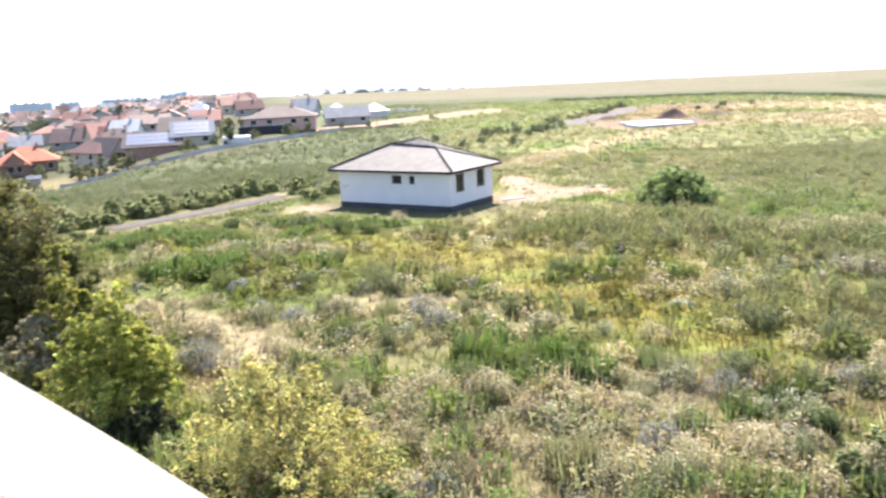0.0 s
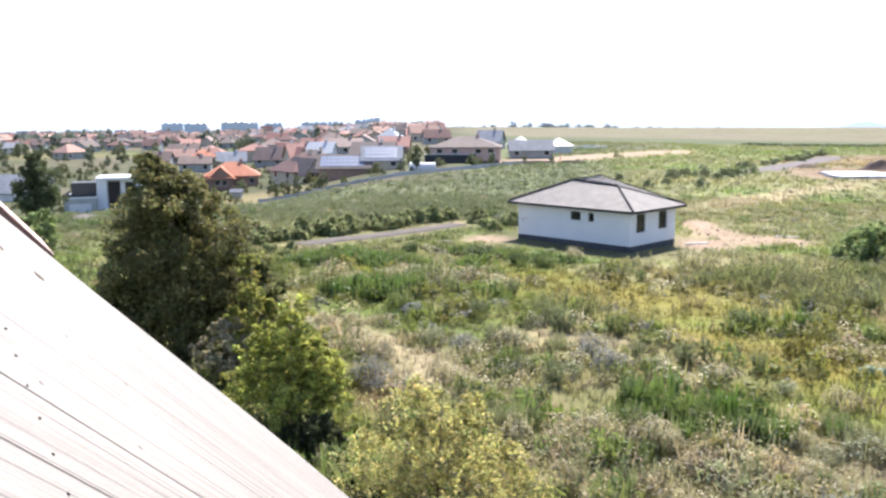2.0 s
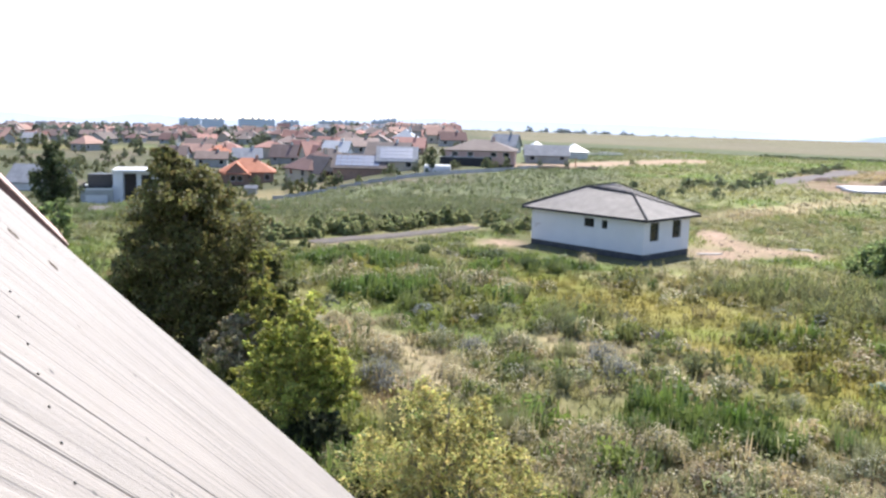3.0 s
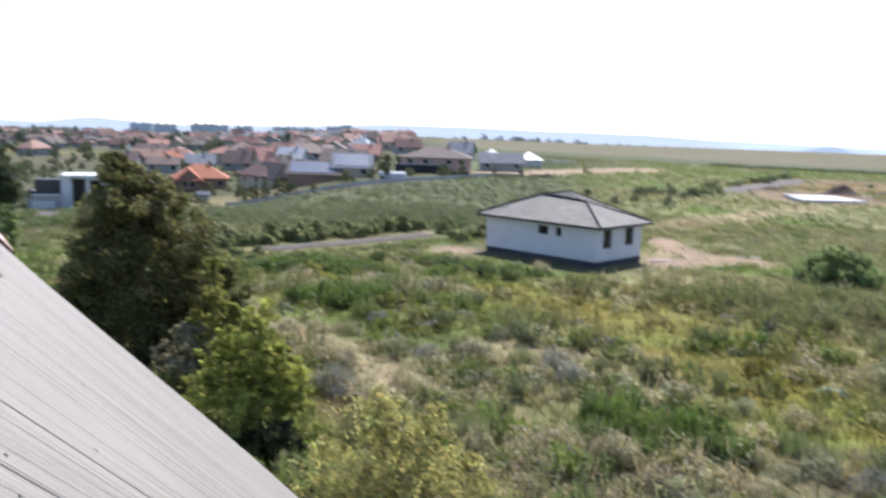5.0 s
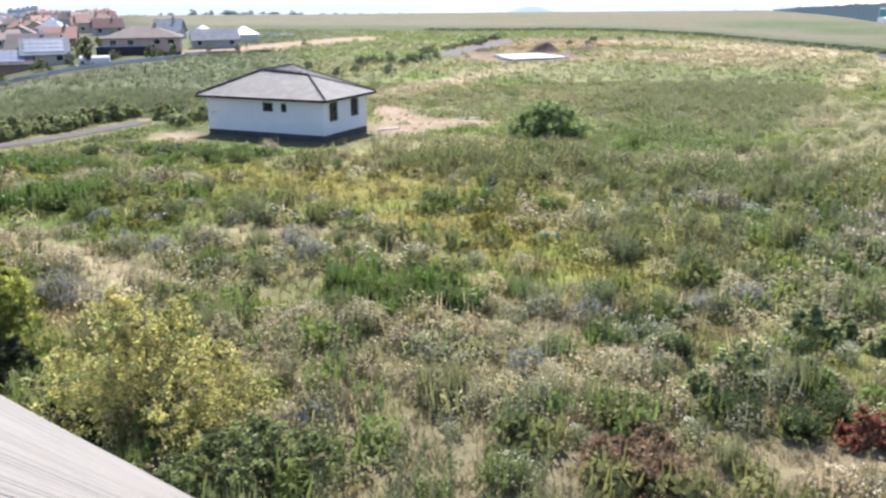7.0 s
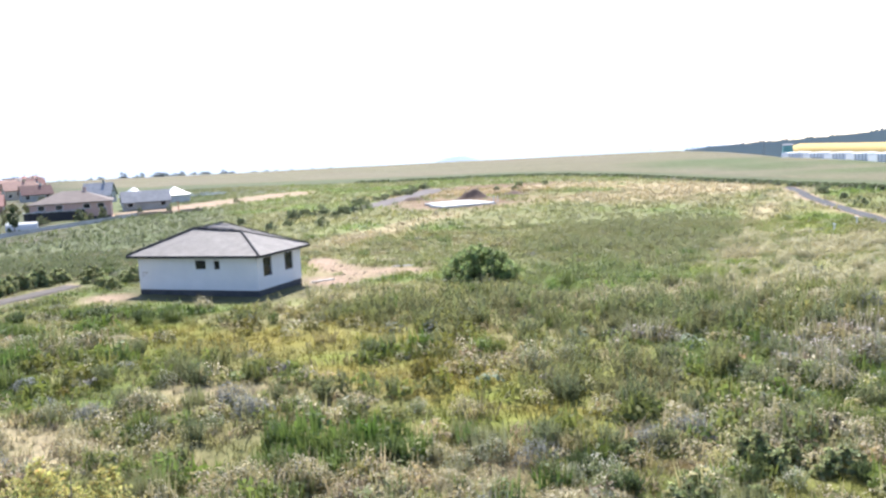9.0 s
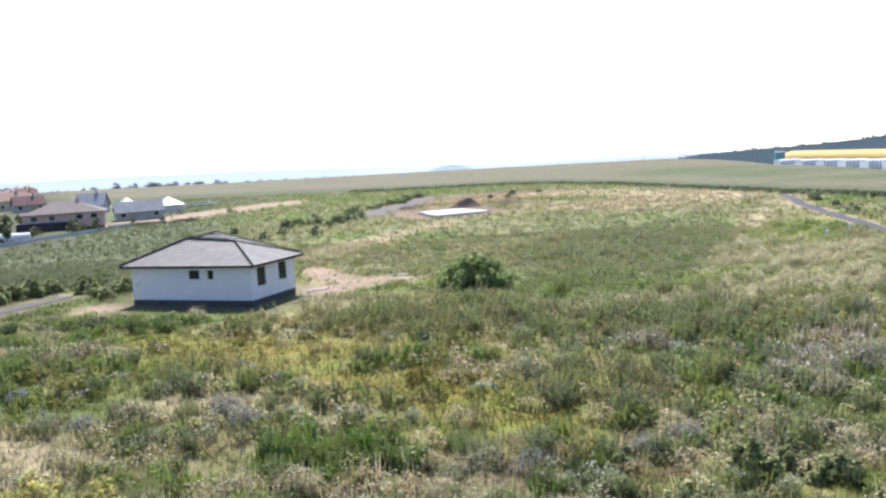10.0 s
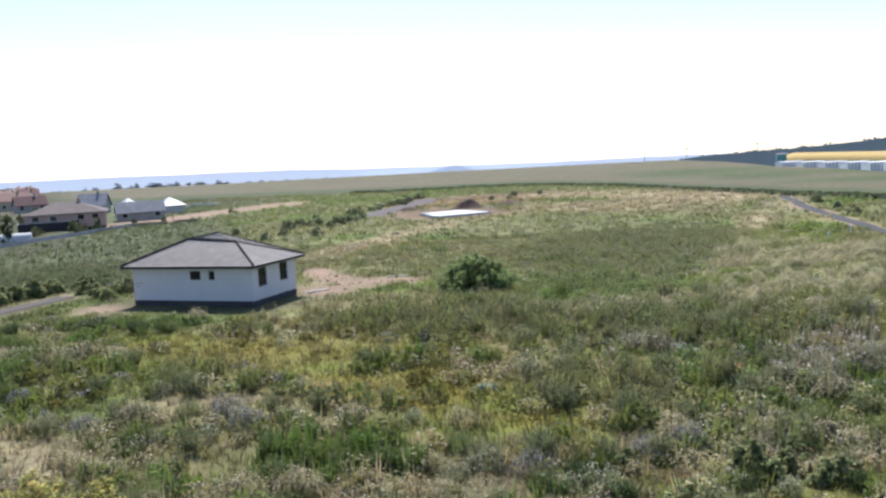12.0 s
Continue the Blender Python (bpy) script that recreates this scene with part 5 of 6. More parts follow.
NEAR_HOUSES = [
    # x, y, turn, width, depth, eave, top, kind, wall, roof, label
    (-33.8, 187, 6, 14.6, 11, 3.9, 5.5, "hip", PINK_WALL, TILE_TAUPE, "salmon bungalow with a broad taupe hipped roof over a dark base"),
    (-21.5, 203, 10, 9.6, 7, 2.5, 4.2, "gable", GREY_WALL, TILE_SLATE, "low grey house with a slate-grey roof"),
    (-26.5, 226, 20, 5.4, 6, 2.7, 4.5, "hip", WHITE_WALL, TILE_PALE, "small house with a bright pale roof"),
    (-17.2, 231, 20, 5.6, 6, 2.2, 3.9, "hip", WHITE_WALL, TILE_PALE, "small house with a bright pale roof"),
    (-38.6, 253, -5, 7, 8, 2.8, 5.5, "gable", GREY_WALL, TILE_SLATE, "dark slate-roofed barn beyond the bungalows"),
    (-65.0, 170, 52, 10.0, 9.5, 2.5, 5.7, "hip", CREAM_WALL, TILE_MAROON, "cream house with a steep dark maroon hipped roof"),
    (-52.5, 160, 12, 9.6, 7, 2.4, 4.3, "gable", BRICK_WALL, TILE_TAUPE, "brick house with pale solar panels on its taupe roof"),
    (-46.0, 163, 14, 7.2, 7, 2.6, 4.6, "gable", CREAM_WALL, TILE_SLATE, "cream house with a roof full of blue solar panels"),
    (-83.5, 176, 24, 11.0, 8.5, 2.9, 5.3, "hip", BRICK_WALL, TILE_ORANGE, "brown brick house with a bright orange tiled roof"),
    (-110.0, 143, 10, 9, 8, 2.0, 4.6, "gable", WHITE_WALL, TILE_SLATE, "house with a grey gable roof and white edge"),
    (-82.6, 216, 35, 8, 9, 3.0, 6.0, "gable", CREAM_WALL, TILE_RED, "house with a dull red gable roof"),
    (-100.3, 250, 15, 7, 7, 2.4, 5.6, "gable", WHITE_WALL, TILE_RED, "white house with a dull red gable roof"),
    (-99.3, 235, 8, 8, 7, 2.6, 5.4, "gable", GREY_WALL, TILE_BROWN, "grey house with a dark brown gable roof"),
    (-77.5, 217, 5, 6.5, 7, 3.6, 5.6, "gable", WHITE_WALL, TILE_PALE, "white barn with a pale sheet roof"),
    (-60.0, 225, 10, 7.6, 7, 2.6, 4.6, "gable", BRICK_WALL, TILE_RED, "brick house with a dull red roof"),
    (-71.2, 262, 0, 6, 7, 4.1, 6.2, "hip", WHITE_WALL, TILE_PALE, "white house with a pale hipped roof"),
    (-126, 246, 30, 9, 8, 2.6, 5.0, "hip", BRICK_WALL, TILE_ORANGE, "brick house with an orange hipped roof"),
    (-137, 238, 15, 8.5, 7, 2.7, 4.8, "gable", WHITE_WALL, TILE_BROWN, "white house with a low brown roof"),
    (-70.0, 190, 10, 10, 8, 2.7, 5.0, "hip", CREAM_WALL, TILE_TAUPE, "cream bungalow with a taupe hipped roof"),
    (-54.0, 185, 5, 9, 8, 2.7, 4.8, "gable", WHITE_WALL, TILE_TAUPE, "white bungalow with a taupe roof"),
    (-113, 238, 25, 8, 7, 2.6, 4.7, "gable", WHITE_WALL, TILE_SLATE, "white house with a slate-grey roof"),
]
for k, row in enumerate(NEAR_HOUSES):
    row = (*row[:5], row[5] * 0.86, *row[6:])
    hs = town_house(*row, storeys=2 if row[5] > 4 else 1, chimney=k not in (1, 2, 3, 6, 7))
    w, d, eave, top = row[3:7]
    if k in (6, 7):
        n_across, n_up = (8, 3) if k == 6 else (6, 3)
        fall = Vector((0, -d / 2, eave - top))
        for i in range(n_across):
            for j in range(n_up):
                c0, c1 = 0.96 - 0.27 * j, 0.96 - 0.27 * (j + 1) + 0.02
                x0 = -w / 2 + 0.3 + i * 1.05
                q = [Vector((x, 0, top + 0.08)) + fall * c for x, c in ((x0, c0), (x0 + 1.0, c0), (x0 + 1.0, c1), (x0, c1))]
                part("solar_panel", (q + [p - Vector((0, 0, 0.05)) for p in q], slope_faces(4)), SOLAR, hs, "pale blue solar panel")
    if k in (5, 8, 10, 16, 18):
        # a lower gabled wing towards the street
        ww, wd, we, wt = w * 0.46, 3.2, eave - 0.1, eave + (top - eave) * 0.78
        for nm, vf, mat in (("wing_wall", gable_wall(wd + d * 0.5, ww, we, wt), row[8]), ("wing_roof", gable_roof(wd + d * 0.5, ww, we, wt, 0.4), TILE_TAUPE if k == 5 else row[9])):
            part(nm, vf, mat, hs).matrix_basis = pose(-w * 0.2, -d * 0.5 - wd * 0.5 + d * 0.25, 0, 0, 0, 90)
        for q in (-0.7, 0.7):
            add_window(hs, -w * 0.2 + q, -d * 0.5 - wd, 0.7, 0, 0.9, 1.0)
        for q in (-w * 0.2 - ww * 0.4, -w * 0.2 + ww * 0.4):
            part("porch_post", box(q - 0.12, -d * 0.5 - wd - 1.2, -1, q + 0.12, -d * 0.5 - wd - 0.96, we - 0.1), row[8], hs)
        part("porch_roof", box(-w * 0.2 - ww * 0.55, -d * 0.5 - wd - 1.4, we - 0.1, -w * 0.2 + ww * 0.55, -d * 0.5 - wd - 0.4, we + 0.05), row[9], hs)
    if k == 0:
        part("dark_base", join(box(-w / 2 - 1.0, -d / 2 - 1.6, -1.5, w * 0.12, -d / 2, 1.8), box(w * 0.12, -d / 2 - 0.3, -1.5, w / 2, -d / 2, 0.5)), RIDGE, hs, "dark stone-clad base under the terrace")
        for q in (-w * 0.36, -w * 0.14, w * 0.2, w * 0.38):
            add_window(hs, q, -d / 2, 2.0, 0, 1.1, 0.8)
        part("terrace_slab", box(-w / 2 - 1.1, -d / 2 - 1.7, 1.8, w * 0.12 + 0.1, -d / 2, 1.9), GREY_WALL, hs)
tg = np.random.default_rng(17)
placed = [(r[0], r[1]) for r in NEAR_HOUSES]
looks = [(GREY_WALL, TILE_BROWN, "grey house with a dark brown roof"), (GREY_WALL, TILE_MAROON, "grey house with a dark maroon roof"), (CREAM_WALL, TILE_HAZED, "cream house with a terracotta roof dulled for haze"), (CREAM_WALL, TILE_RED, "cream house with a dull red roof"), (CREAM_WALL, TILE_BROWN, "cream house with a brown roof"),
         (WHITE_WALL, TILE_SLATE, "white house with a slate-grey roof"), (GREY_WALL, TILE_TAUPE, "grey house with a taupe roof"), (GREY_WALL, TILE_HAZED, "grey house with a terracotta roof dulled for haze")]
tries = 0
while len(placed) < len(NEAR_HOUSES) + 225 and tries < 16000:
    tries += 1
    a = tg.uniform(-44, -12)
    r = math.sqrt(tg.uniform(240 ** 2, 700 ** 2))
    if (r < 300 and a > -15) or (r < 340 and a < -28.5):
        continue
    x, y = r * math.sin(radians(a)), r * math.cos(radians(a))
    if min(math.hypot(x - q[0], y - q[1]) for q in placed) < 10.5 + r * 0.008 or math.hypot(x + 178, y - 335) < 36 or math.hypot((x + 222) / 34, (y - 300) / 26) < 1:
        continue
    placed.append((x, y))
    wl, rf, lb = looks[int(tg.integers(0, len(looks)))]
    w, d = tg.uniform(7.0, 10.5), tg.uniform(6.5, 8.5)
    e = tg.choice([2.3, 2.6, 3.6], p=[0.5, 0.35, 0.15])
    town_house(x, y, tg.choice([15, 20, 100]) + tg.normal(0, 8), w, d, e, e + tg.uniform(1.6, 2.9), tg.choice(["hip", "gable"]), wl, rf, lb, storeys=1 if r > 380 else 2, plain=r > 380)


def modern_house():
    h = thing("modern_house", "white flat-roofed cubic house with tall dark glazing and a garage", "house", at(-78.0, 121.8, 28) @ Matrix.Scale(0.88, 4), "houses of the town")
    part("wall", join(box(-2.2, -4, -1, -0.6, 4, 5.9), box(-0.6, -3.2, -1, 4.8, 4, 5.9), box(4.4, -4, -1, 5.2, -3.2, 5.9), box(-2.3, -4.3, 5.9, 5.3, 4.1, 6.3)), PLASTER, h)
    part("garage", box(-7.4, -5.0, -1, -2.2, 3, 2.9), GREY_WALL, h, "low grey garage with a flat roof")
    part("flat_roof", box(-7.6, -5.2, 2.9, -2.2, 3.2, 3.2), PLASTER, h)
    part("upper_storey", box(-6.6, -1.0, 3.2, -2.2, 3.0, 5.3), DARK, h, "set-back dark clad upper storey")
    part("parapet", join(box(-7.6, -5.2, 3.2, -2.25, -5.05, 3.6), box(-7.6, -5.05, 3.2, -7.45, 3.2, 3.6)), RIDGE, h)
    for x0, x1, z0, z1 in ((-0.4, 1.6, 0.4, 5.6), (2.4, 4.0, 3.0, 5.4), (2.0, 4.2, 0.2, 2.4)):
        w = part("window", join(box(x0, -3.3, z0, x0 + 0.1, -3.2, z1), box(x1 - 0.1, -3.3, z0, x1, -3.2, z1), box(x0 + 0.1, -3.3, z0, x1 - 0.1, -3.2, z0 + 0.1), box(x0 + 0.1, -3.3, z1 - 0.1, x1 - 0.1, -3.2, z1)), DARK, h)
        part("pane", box(x0 + 0.1, -3.26, z0 + 0.1, x1 - 0.1, -3.204, z1 - 0.1), GLASS, w)
    part("garage_door", box(-6.6, -5.06, -0.4, -3.1, -5.0, 2.0), WHITE_WALL, h)


modern_house()


def fence():
    pts = [(-60, 136.0), (-47.5, 134.8), (-39.1, 138.0), (-33.2, 152.5), (-25.5, 168.5), (-20.0, 180.0)]
    f = thing("fence", "grey concrete panel fence along the town's edge", "fence")
    me = raw_mesh("panel", *box(0.05, -0.03, -0.4, 2.45, 0.03, 0.7), FENCE)
    po = raw_mesh("post", *box(-0.06, -0.06, -0.5, 0.06, 0.06, 0.78), FENCE)
    for (ax, ay), (bx, by) in zip(pts[:-1], pts[1:]):
        n = max(1, round(math.hypot(bx - ax, by - ay) / 2.5))
        for k in range(n):
            ends = []
            for i in (k, k + 1):
                x, y = ax + (bx - ax) * i / n, ay + (by - ay) * i / n
                ends.append(Vector((x, y, float(ground_z(x, y)))))
            e = (ends[1] - ends[0]) / 2.5
            m = Matrix(((e.x, -e.y, 0, ends[0].x), (e.y, e.x, 0, ends[0].y), (e.z, 0, 1, ends[0].z), (0, 0, 0, 1)))
            for q, nm in ((me, "panel"), (po, "post")):
                part(nm, q, None, f).matrix_basis = m


fence()
tun = thing("polytunnel", "long white film-covered polytunnel in a garden", "polytunnel", at(-36.6, 157.0, 8))
sec = [(math.cos(t) * 1.3, math.sin(t) * 1.5) for t in np.linspace(0, math.pi, 11)]
part("film_cover", ([(x, y, z) for x in (-2.4, 2.4) for y, z in sec], [(i, i + 1, 12 + i, 11 + i) for i in range(10)] + [tuple(range(11))[::-1], tuple(range(11, 22))]), FILM, tun, smooth=False)
cart = thing("garden_shed", "small grey shed standing in pale grass", "shed", at(-70.7, 150.5, 15))
part("wall", box(-1.0, -0.8, -0.3, 1.0, 0.8, 1.3), GREY_WALL, cart)
part("roof", gable_roof(2.0, 1.6, 1.35, 1.8, 0.2), TILE_SLATE, cart)

# timber and stakes by the open strip, a low white wall in the yard
def timber_pile(x, y, turn, n):
    p = thing("timber_pile", "low pile of brown building timber on bare earth", "timber", at(x, y, turn), "timber by the new houses")
    for k in range(n):
        part("beam", box(-2.2 + 0.15 * (k % 3), -0.9 + 0.36 * (k % 6), 0.32 * (k // 6), 2.2, -0.6 + 0.36 * (k % 6), 0.3 + 0.32 * (k // 6)), SOIL if k % 3 else WOOD_BROWN, p)


for x, y, turn, n in ((-22.5, 178.5, 50, 12), (-19.0, 180.5, 30, 12), (-16.5, 181.5, 15, 8), (-11.0, 184.5, 20, 8)):
    timber_pile(x, y, turn, n)


def stake(x, y, tall, mat, label):
    p = thing("stake", label, "stake", at(x, y, 20), "marker stakes")
    part("shaft", tube([(0, 0, -0.3), (0, 0, tall)], [0.09, 0.075], 6), mat, p)
    part("cap", box(-0.13, -0.13, tall, 0.13, 0.13, tall + 0.12), mat, p)


stake(-13.2, 183.0, 2.2, TILE_ORANGE, "short orange marker stake in bare earth")
for x, y, tall in ((62.5, 79.2, 0.9), (43.4, 150.0, 1.0), (44.6, 151.5, 0.9), (57.0, 75.5, 0.8)):
    stake(x, y, tall, WHITE_WALL, "short white marker stake among the weeds")
yard = thing("yard_wall", "low white concrete wall round a gravel yard", "wall", at(-12.0, 258.0, 32))
for p0, p1 in (((-7, -0.2), (8, 0.2)), ((7.6, 0.2), (8.0, 14))):
    part("wall_run", box(p0[0], p0[1], -0.4, p1[0], p1[1], 0.5), WHITE_WALL, yard)

# trees of the town and beyond the fields
proto = []
for k in range(3):
    proto.append(tree("garden_tree", "round green garden tree between the houses", at(-150 - 12 * k, 260), dome_lobes(5.0, 6.2, 7, 80 + k), 0.16, 5, 9, 0.42, [(0.175, 0.2, 0.115), (0.2, 0.215, 0.115), (0.16, 0.185, 0.115)][k], 80 + k, "trees of the town", far=True))
# skyline leaves get a pale blue-grey tint in place of haze
skyline = [tree("skyline_tree", "round tree on the skyline beyond the fields, paled for haze", at(-76 + 30 * k, 712), dome_lobes(6.5, 6.0, 7, 95 + k), 0.2, 7, 22, 0.5, (0.40, 0.46, 0.48), 95 + k, "trees on the skyline", far=True) for k in range(3)]
conifer = tree("conifer", "dark narrow conifer beside the fence", at(-36.0, 149.5), [(0, 0, 3.9, 0.5), (0, 0.1, 3.0, 0.8), (0.1, 0, 2.0, 1.0), (0, 0, 1.0, 1.2)], 0.1, 12, 24, 0.16, (0.04, 0.06, 0.03), 90)
tree("lime_tree", "dark green lime tree near the modern house", at(-54.0, 72.0), [(0, 0, 6.2, 0.9), (-0.4, 0.2, 5.2, 1.3), (0.6, -0.3, 4.6, 1.4), (-0.9, -0.3, 3.6, 1.5), (0.9, 0.2, 3.0, 1.5), (0, -0.6, 2.2, 1.6), (-0.6, 0.4, 1.2, 1.4)], 0.2, 34, 80, 0.12, (0.1, 0.12, 0.058), 91)
tree("robinia_shrub", "light green young robinia with feathery leaves", at(-44.4, 59.6), dome_lobes(3.4, 4.2, 8, 92), 0.06, 11, 34, 0.11, (0.3, 0.37, 0.15), 92, category="shrub")
spots_near = [(-57, 146, .5), (-63, 150, .45), (-66, 156, .5), (-52, 146, .45), (-43, 149, .5), (-39.5, 152, .4), (-30, 172, .5), (-27, 178, .45), (-21, 186, .35), (-36, 168, .4), (-75, 162, .5), (-92, 168, .6), (-15.5, 189, .3), (-2, 205, .3)]
grove = []
for k in range(430):
    r = 150.0
    if k < len(spots_near):
        x, y, s = spots_near[k]
    else:
        a, r = radians(tg.uniform(-45, -15)), math.sqrt(tg.uniform(200 ** 2, 720 ** 2))
        x, y = r * math.sin(a), r * math.cos(a)
        s = tg.uniform(0.4, 0.95) * (1.2 if r > 330 else 0.6 if a < radians(-28) else 1.0)
        if min(math.hypot(x - q[0], y - q[1]) for q in placed) < 6.5:
            continue
    m = at(x, y, tg.uniform(0, 360)) @ Matrix.Diagonal((s, s, s * tg.uniform(0.8, 1.1), 1))
    if r > 440:
        grove.append((k % 3, m))
    else:
        copy_thing(proto[k % 3], m)
for k in range(56):
    a = radians(tg.uniform(-37.8, -32.6) if k < 40 else tg.uniform(-45, -26))
    r, s = tg.uniform(470, 560), tg.uniform(0.75, 1.15)
    grove.append((k % 3, at(r * math.sin(a), r * math.cos(a), tg.uniform(0, 360)) @ Matrix.Diagonal((s * 1.2, s * 1.2, s, 1))))


def far_grove():
    """The town's far trees as one mass of leaf clumps."""
    V, F, C, off = [], [], [], 0
    for which, m in grove:
        v, f, col = GROVE_LEAVES[which]
        mm = np.array(m)
        V.append(v @ mm[:3, :3].T + mm[:3, 3])
        F.append(f + off)
        C.append(col)
        off += len(v)
    tagged(new("far_grove", raw_mesh("far_grove", np.concatenate(V), np.concatenate(F), FOLIAGE, np.concatenate(C))), "far trees between the houses of the town, greyed for haze", "trees", kind="stuff")


GROVE_LEAVES = []
# crown tints carry the grey of the haze over the far town
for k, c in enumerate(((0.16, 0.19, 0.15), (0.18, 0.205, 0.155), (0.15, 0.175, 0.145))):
    lb = np.array([q for l in dome_lobes(5.0, 6.2, 7, 80 + k) for q in [(l[0], l[1], l[2], l[3])]])
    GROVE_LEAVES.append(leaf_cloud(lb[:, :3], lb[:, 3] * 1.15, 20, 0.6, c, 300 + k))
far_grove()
# bearing, height of the tops above the eye level, width, all in degrees
SKYLINE = [(-12.9, -0.63, 0.75), (-12.0, -0.61, 0.87), (-10.9, -0.80, 0.37), (-10.5, -0.79, 0.31), (-10.0, -0.82, 0.31), (-9.1, -0.74, 0.44), (-8.5, -0.72, 0.68),
           (-7.2, -0.53, 0.62), (-6.5, -0.76, 1.0), (-5.0, -0.62, 1.37), (-4.0, -0.76, 1.18), (-3.0, -0.74, 0.62), (-2.3, -0.74, 1.0), (-1.1, -0.73, 0.37),
           (-0.7, -0.83, 0.75), (0.7, -0.88, 0.62), (1.5, -0.85, 0.44), (2.1, -0.89, 0.44), (3.1, -0.92, 0.44), (4.4, -0.95, 0.25), (5.6, -0.93, 0.37)]
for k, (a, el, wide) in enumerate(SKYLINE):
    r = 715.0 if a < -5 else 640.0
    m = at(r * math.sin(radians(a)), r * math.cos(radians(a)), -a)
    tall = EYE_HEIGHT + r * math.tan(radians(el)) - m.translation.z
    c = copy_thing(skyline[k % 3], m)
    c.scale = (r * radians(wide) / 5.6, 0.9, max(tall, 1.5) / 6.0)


# garden shrubs among the nearer houses
garden = [tree("garden_shrub", "dark garden shrub among the houses", at(-70 - 9 * k, 205), dome_lobes(2.9, 2.0, 4, 60 + k), 0.05, 4, 12, 0.24, (0.19, 0.2, 0.095), 60 + k, "garden shrubs of the town", "shrub", far=True) for k in range(3)]
for k in range(270):
    a, r = radians(tg.uniform(-40, -9)), tg.uniform(148, 290)
    x, y = r * math.sin(a), r * math.cos(a)
    if min(math.hypot(x - q[0], y - q[1]) for q in placed) < 6.0 or (x > -60 and y < 134 + (x + 48) * 1.67 + 4):
        continue
    c = copy_thing(garden[k % 3], at(x, y, tg.uniform(0, 360)))
    s = tg.uniform(0.5, 1.1)
    c.scale = (s, s, s)

# panel blocks on the skyline
def panel_block(az, r, w, floors, turn, top_el):
    x, y = r * math.sin(radians(az)), r * math.cos(radians(az))
    top = EYE_HEIGHT + r * math.tan(radians(top_el))
    h = floors * 2.9
    b = thing("apartment_block", "panel apartment block on the skyline, pale blue-grey for haze", "apartment block", pose(x, y, top - h, 0, 0, turn), "blocks on the skyline")
    part("wall", box(-w / 2, -6, -30, w / 2, 6, h), BLOCK_WALL, b)
    part("roof", box(-w / 2 - 0.3, -6.3, h, w / 2 + 0.3, 6.3, h + 0.5), BLOCK_WALL, b)
    for q in (-w * 0.3, w * 0.1, w * 0.36):
        part("lift_house", box(q - 1.6, -2.5, h + 0.5, q + 1.6, 2.5, h + 3.0), BLOCK_WALL, b)
    for f in range(floors):
        part("window_band", box(-w / 2 + 0.8, -6.05, f * 2.9 + 0.9, w / 2 - 0.8, -5.99, f * 2.9 + 2.2), BLOCK_WINDOW, b)


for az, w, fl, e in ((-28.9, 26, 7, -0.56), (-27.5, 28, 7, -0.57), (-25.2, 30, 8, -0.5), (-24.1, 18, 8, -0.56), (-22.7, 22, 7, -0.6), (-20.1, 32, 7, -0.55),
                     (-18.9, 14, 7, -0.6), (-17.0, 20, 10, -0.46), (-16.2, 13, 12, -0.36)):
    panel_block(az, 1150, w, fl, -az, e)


# ---- the right-hand distance: fields, greenhouses, wood, pylons ----
def strip_field(name, label, az0, az1, r0, r1, el0, el1, mat):
    """A far slope between two lines of sight, given as functions of the bearing."""
    deg = np.linspace(az0, az1, 30)
    az = np.radians(deg)
    za, zb = (EYE_HEIGHT + r * np.tan(np.radians(e(deg))) for r, e in ((r0, el0), (r1, el1)))
    rows = [np.c_[r * np.sin(az), r * np.cos(az), z] for r, z in ((r0, za), (r1, zb), (r1, zb - 60), (r0, za - 60))]
    i = np.arange(29)
    f = np.concatenate([np.c_[i + a, i + a + 1, i + b + 1, i + b] for a, b in ((0, 30), (30, 60), (90, 0))])
    tagged(new(name, raw_mesh(name, np.concatenate(rows), f, mat)), label, "field", kind="structure")


def z_at(r, el):
    return EYE_HEIGHT + r * math.tan(radians(el))


GREENHOUSE = surface("greenhouse_film", (0.66, 0.68, 0.69), (0.76, 0.77, 0.78), 0.4, 0.7, 0.1, 8)
SUNFLOWER = surface("yellow_blooming_field", (0.34, 0.24, 0.08), (0.4, 0.285, 0.1), 0.05, 0.95, 0.2, 1)
strip_field("backdrop_field", "far slope of yellow blooming field", 34.2, 62, 640, 900, lambda a: -1.34 - 0.05 * (a - 34.7) - 0.4 * np.clip(34.6 - a, 0, 1), lambda a: -0.86 - 0.03 * (a - 34.7) - 0.4 * np.clip(34.9 - a, 0, 1), SUNFLOWER)
for k in range(9):
    a = 34.9 + k * 1.2
    r = float(np.interp(a, [34, 40, 60], [365, 270, 270])) * 1.12
    x, y = r * math.sin(radians(a)), r * math.cos(radians(a))
    wd = r * radians(1.2) * 1.12
    g = thing("greenhouse", "long greyish white greenhouse with a low ridged roof", "greenhouse", pose(x, y, z_at(r, -1.36 - 0.047 * (a - 34.7)) - 2.3, 0, 0, -a + 27), "greenhouses by the field")
    part("glazed_wall", box(-wd / 2, -3, -6, wd / 2, 3, 2.0), GREENHOUSE, g)
    part("roof", gable_roof(wd, 6, 2.1, 2.3, 0.05), GREENHOUSE, g)
    for q in np.linspace(-wd / 2 + 0.3, wd / 2 - 0.3, 7):
        part("frame_rib", box(q - 0.13, -3.06, -1, q + 0.13, -3.0, 1.9), FENCE, g)


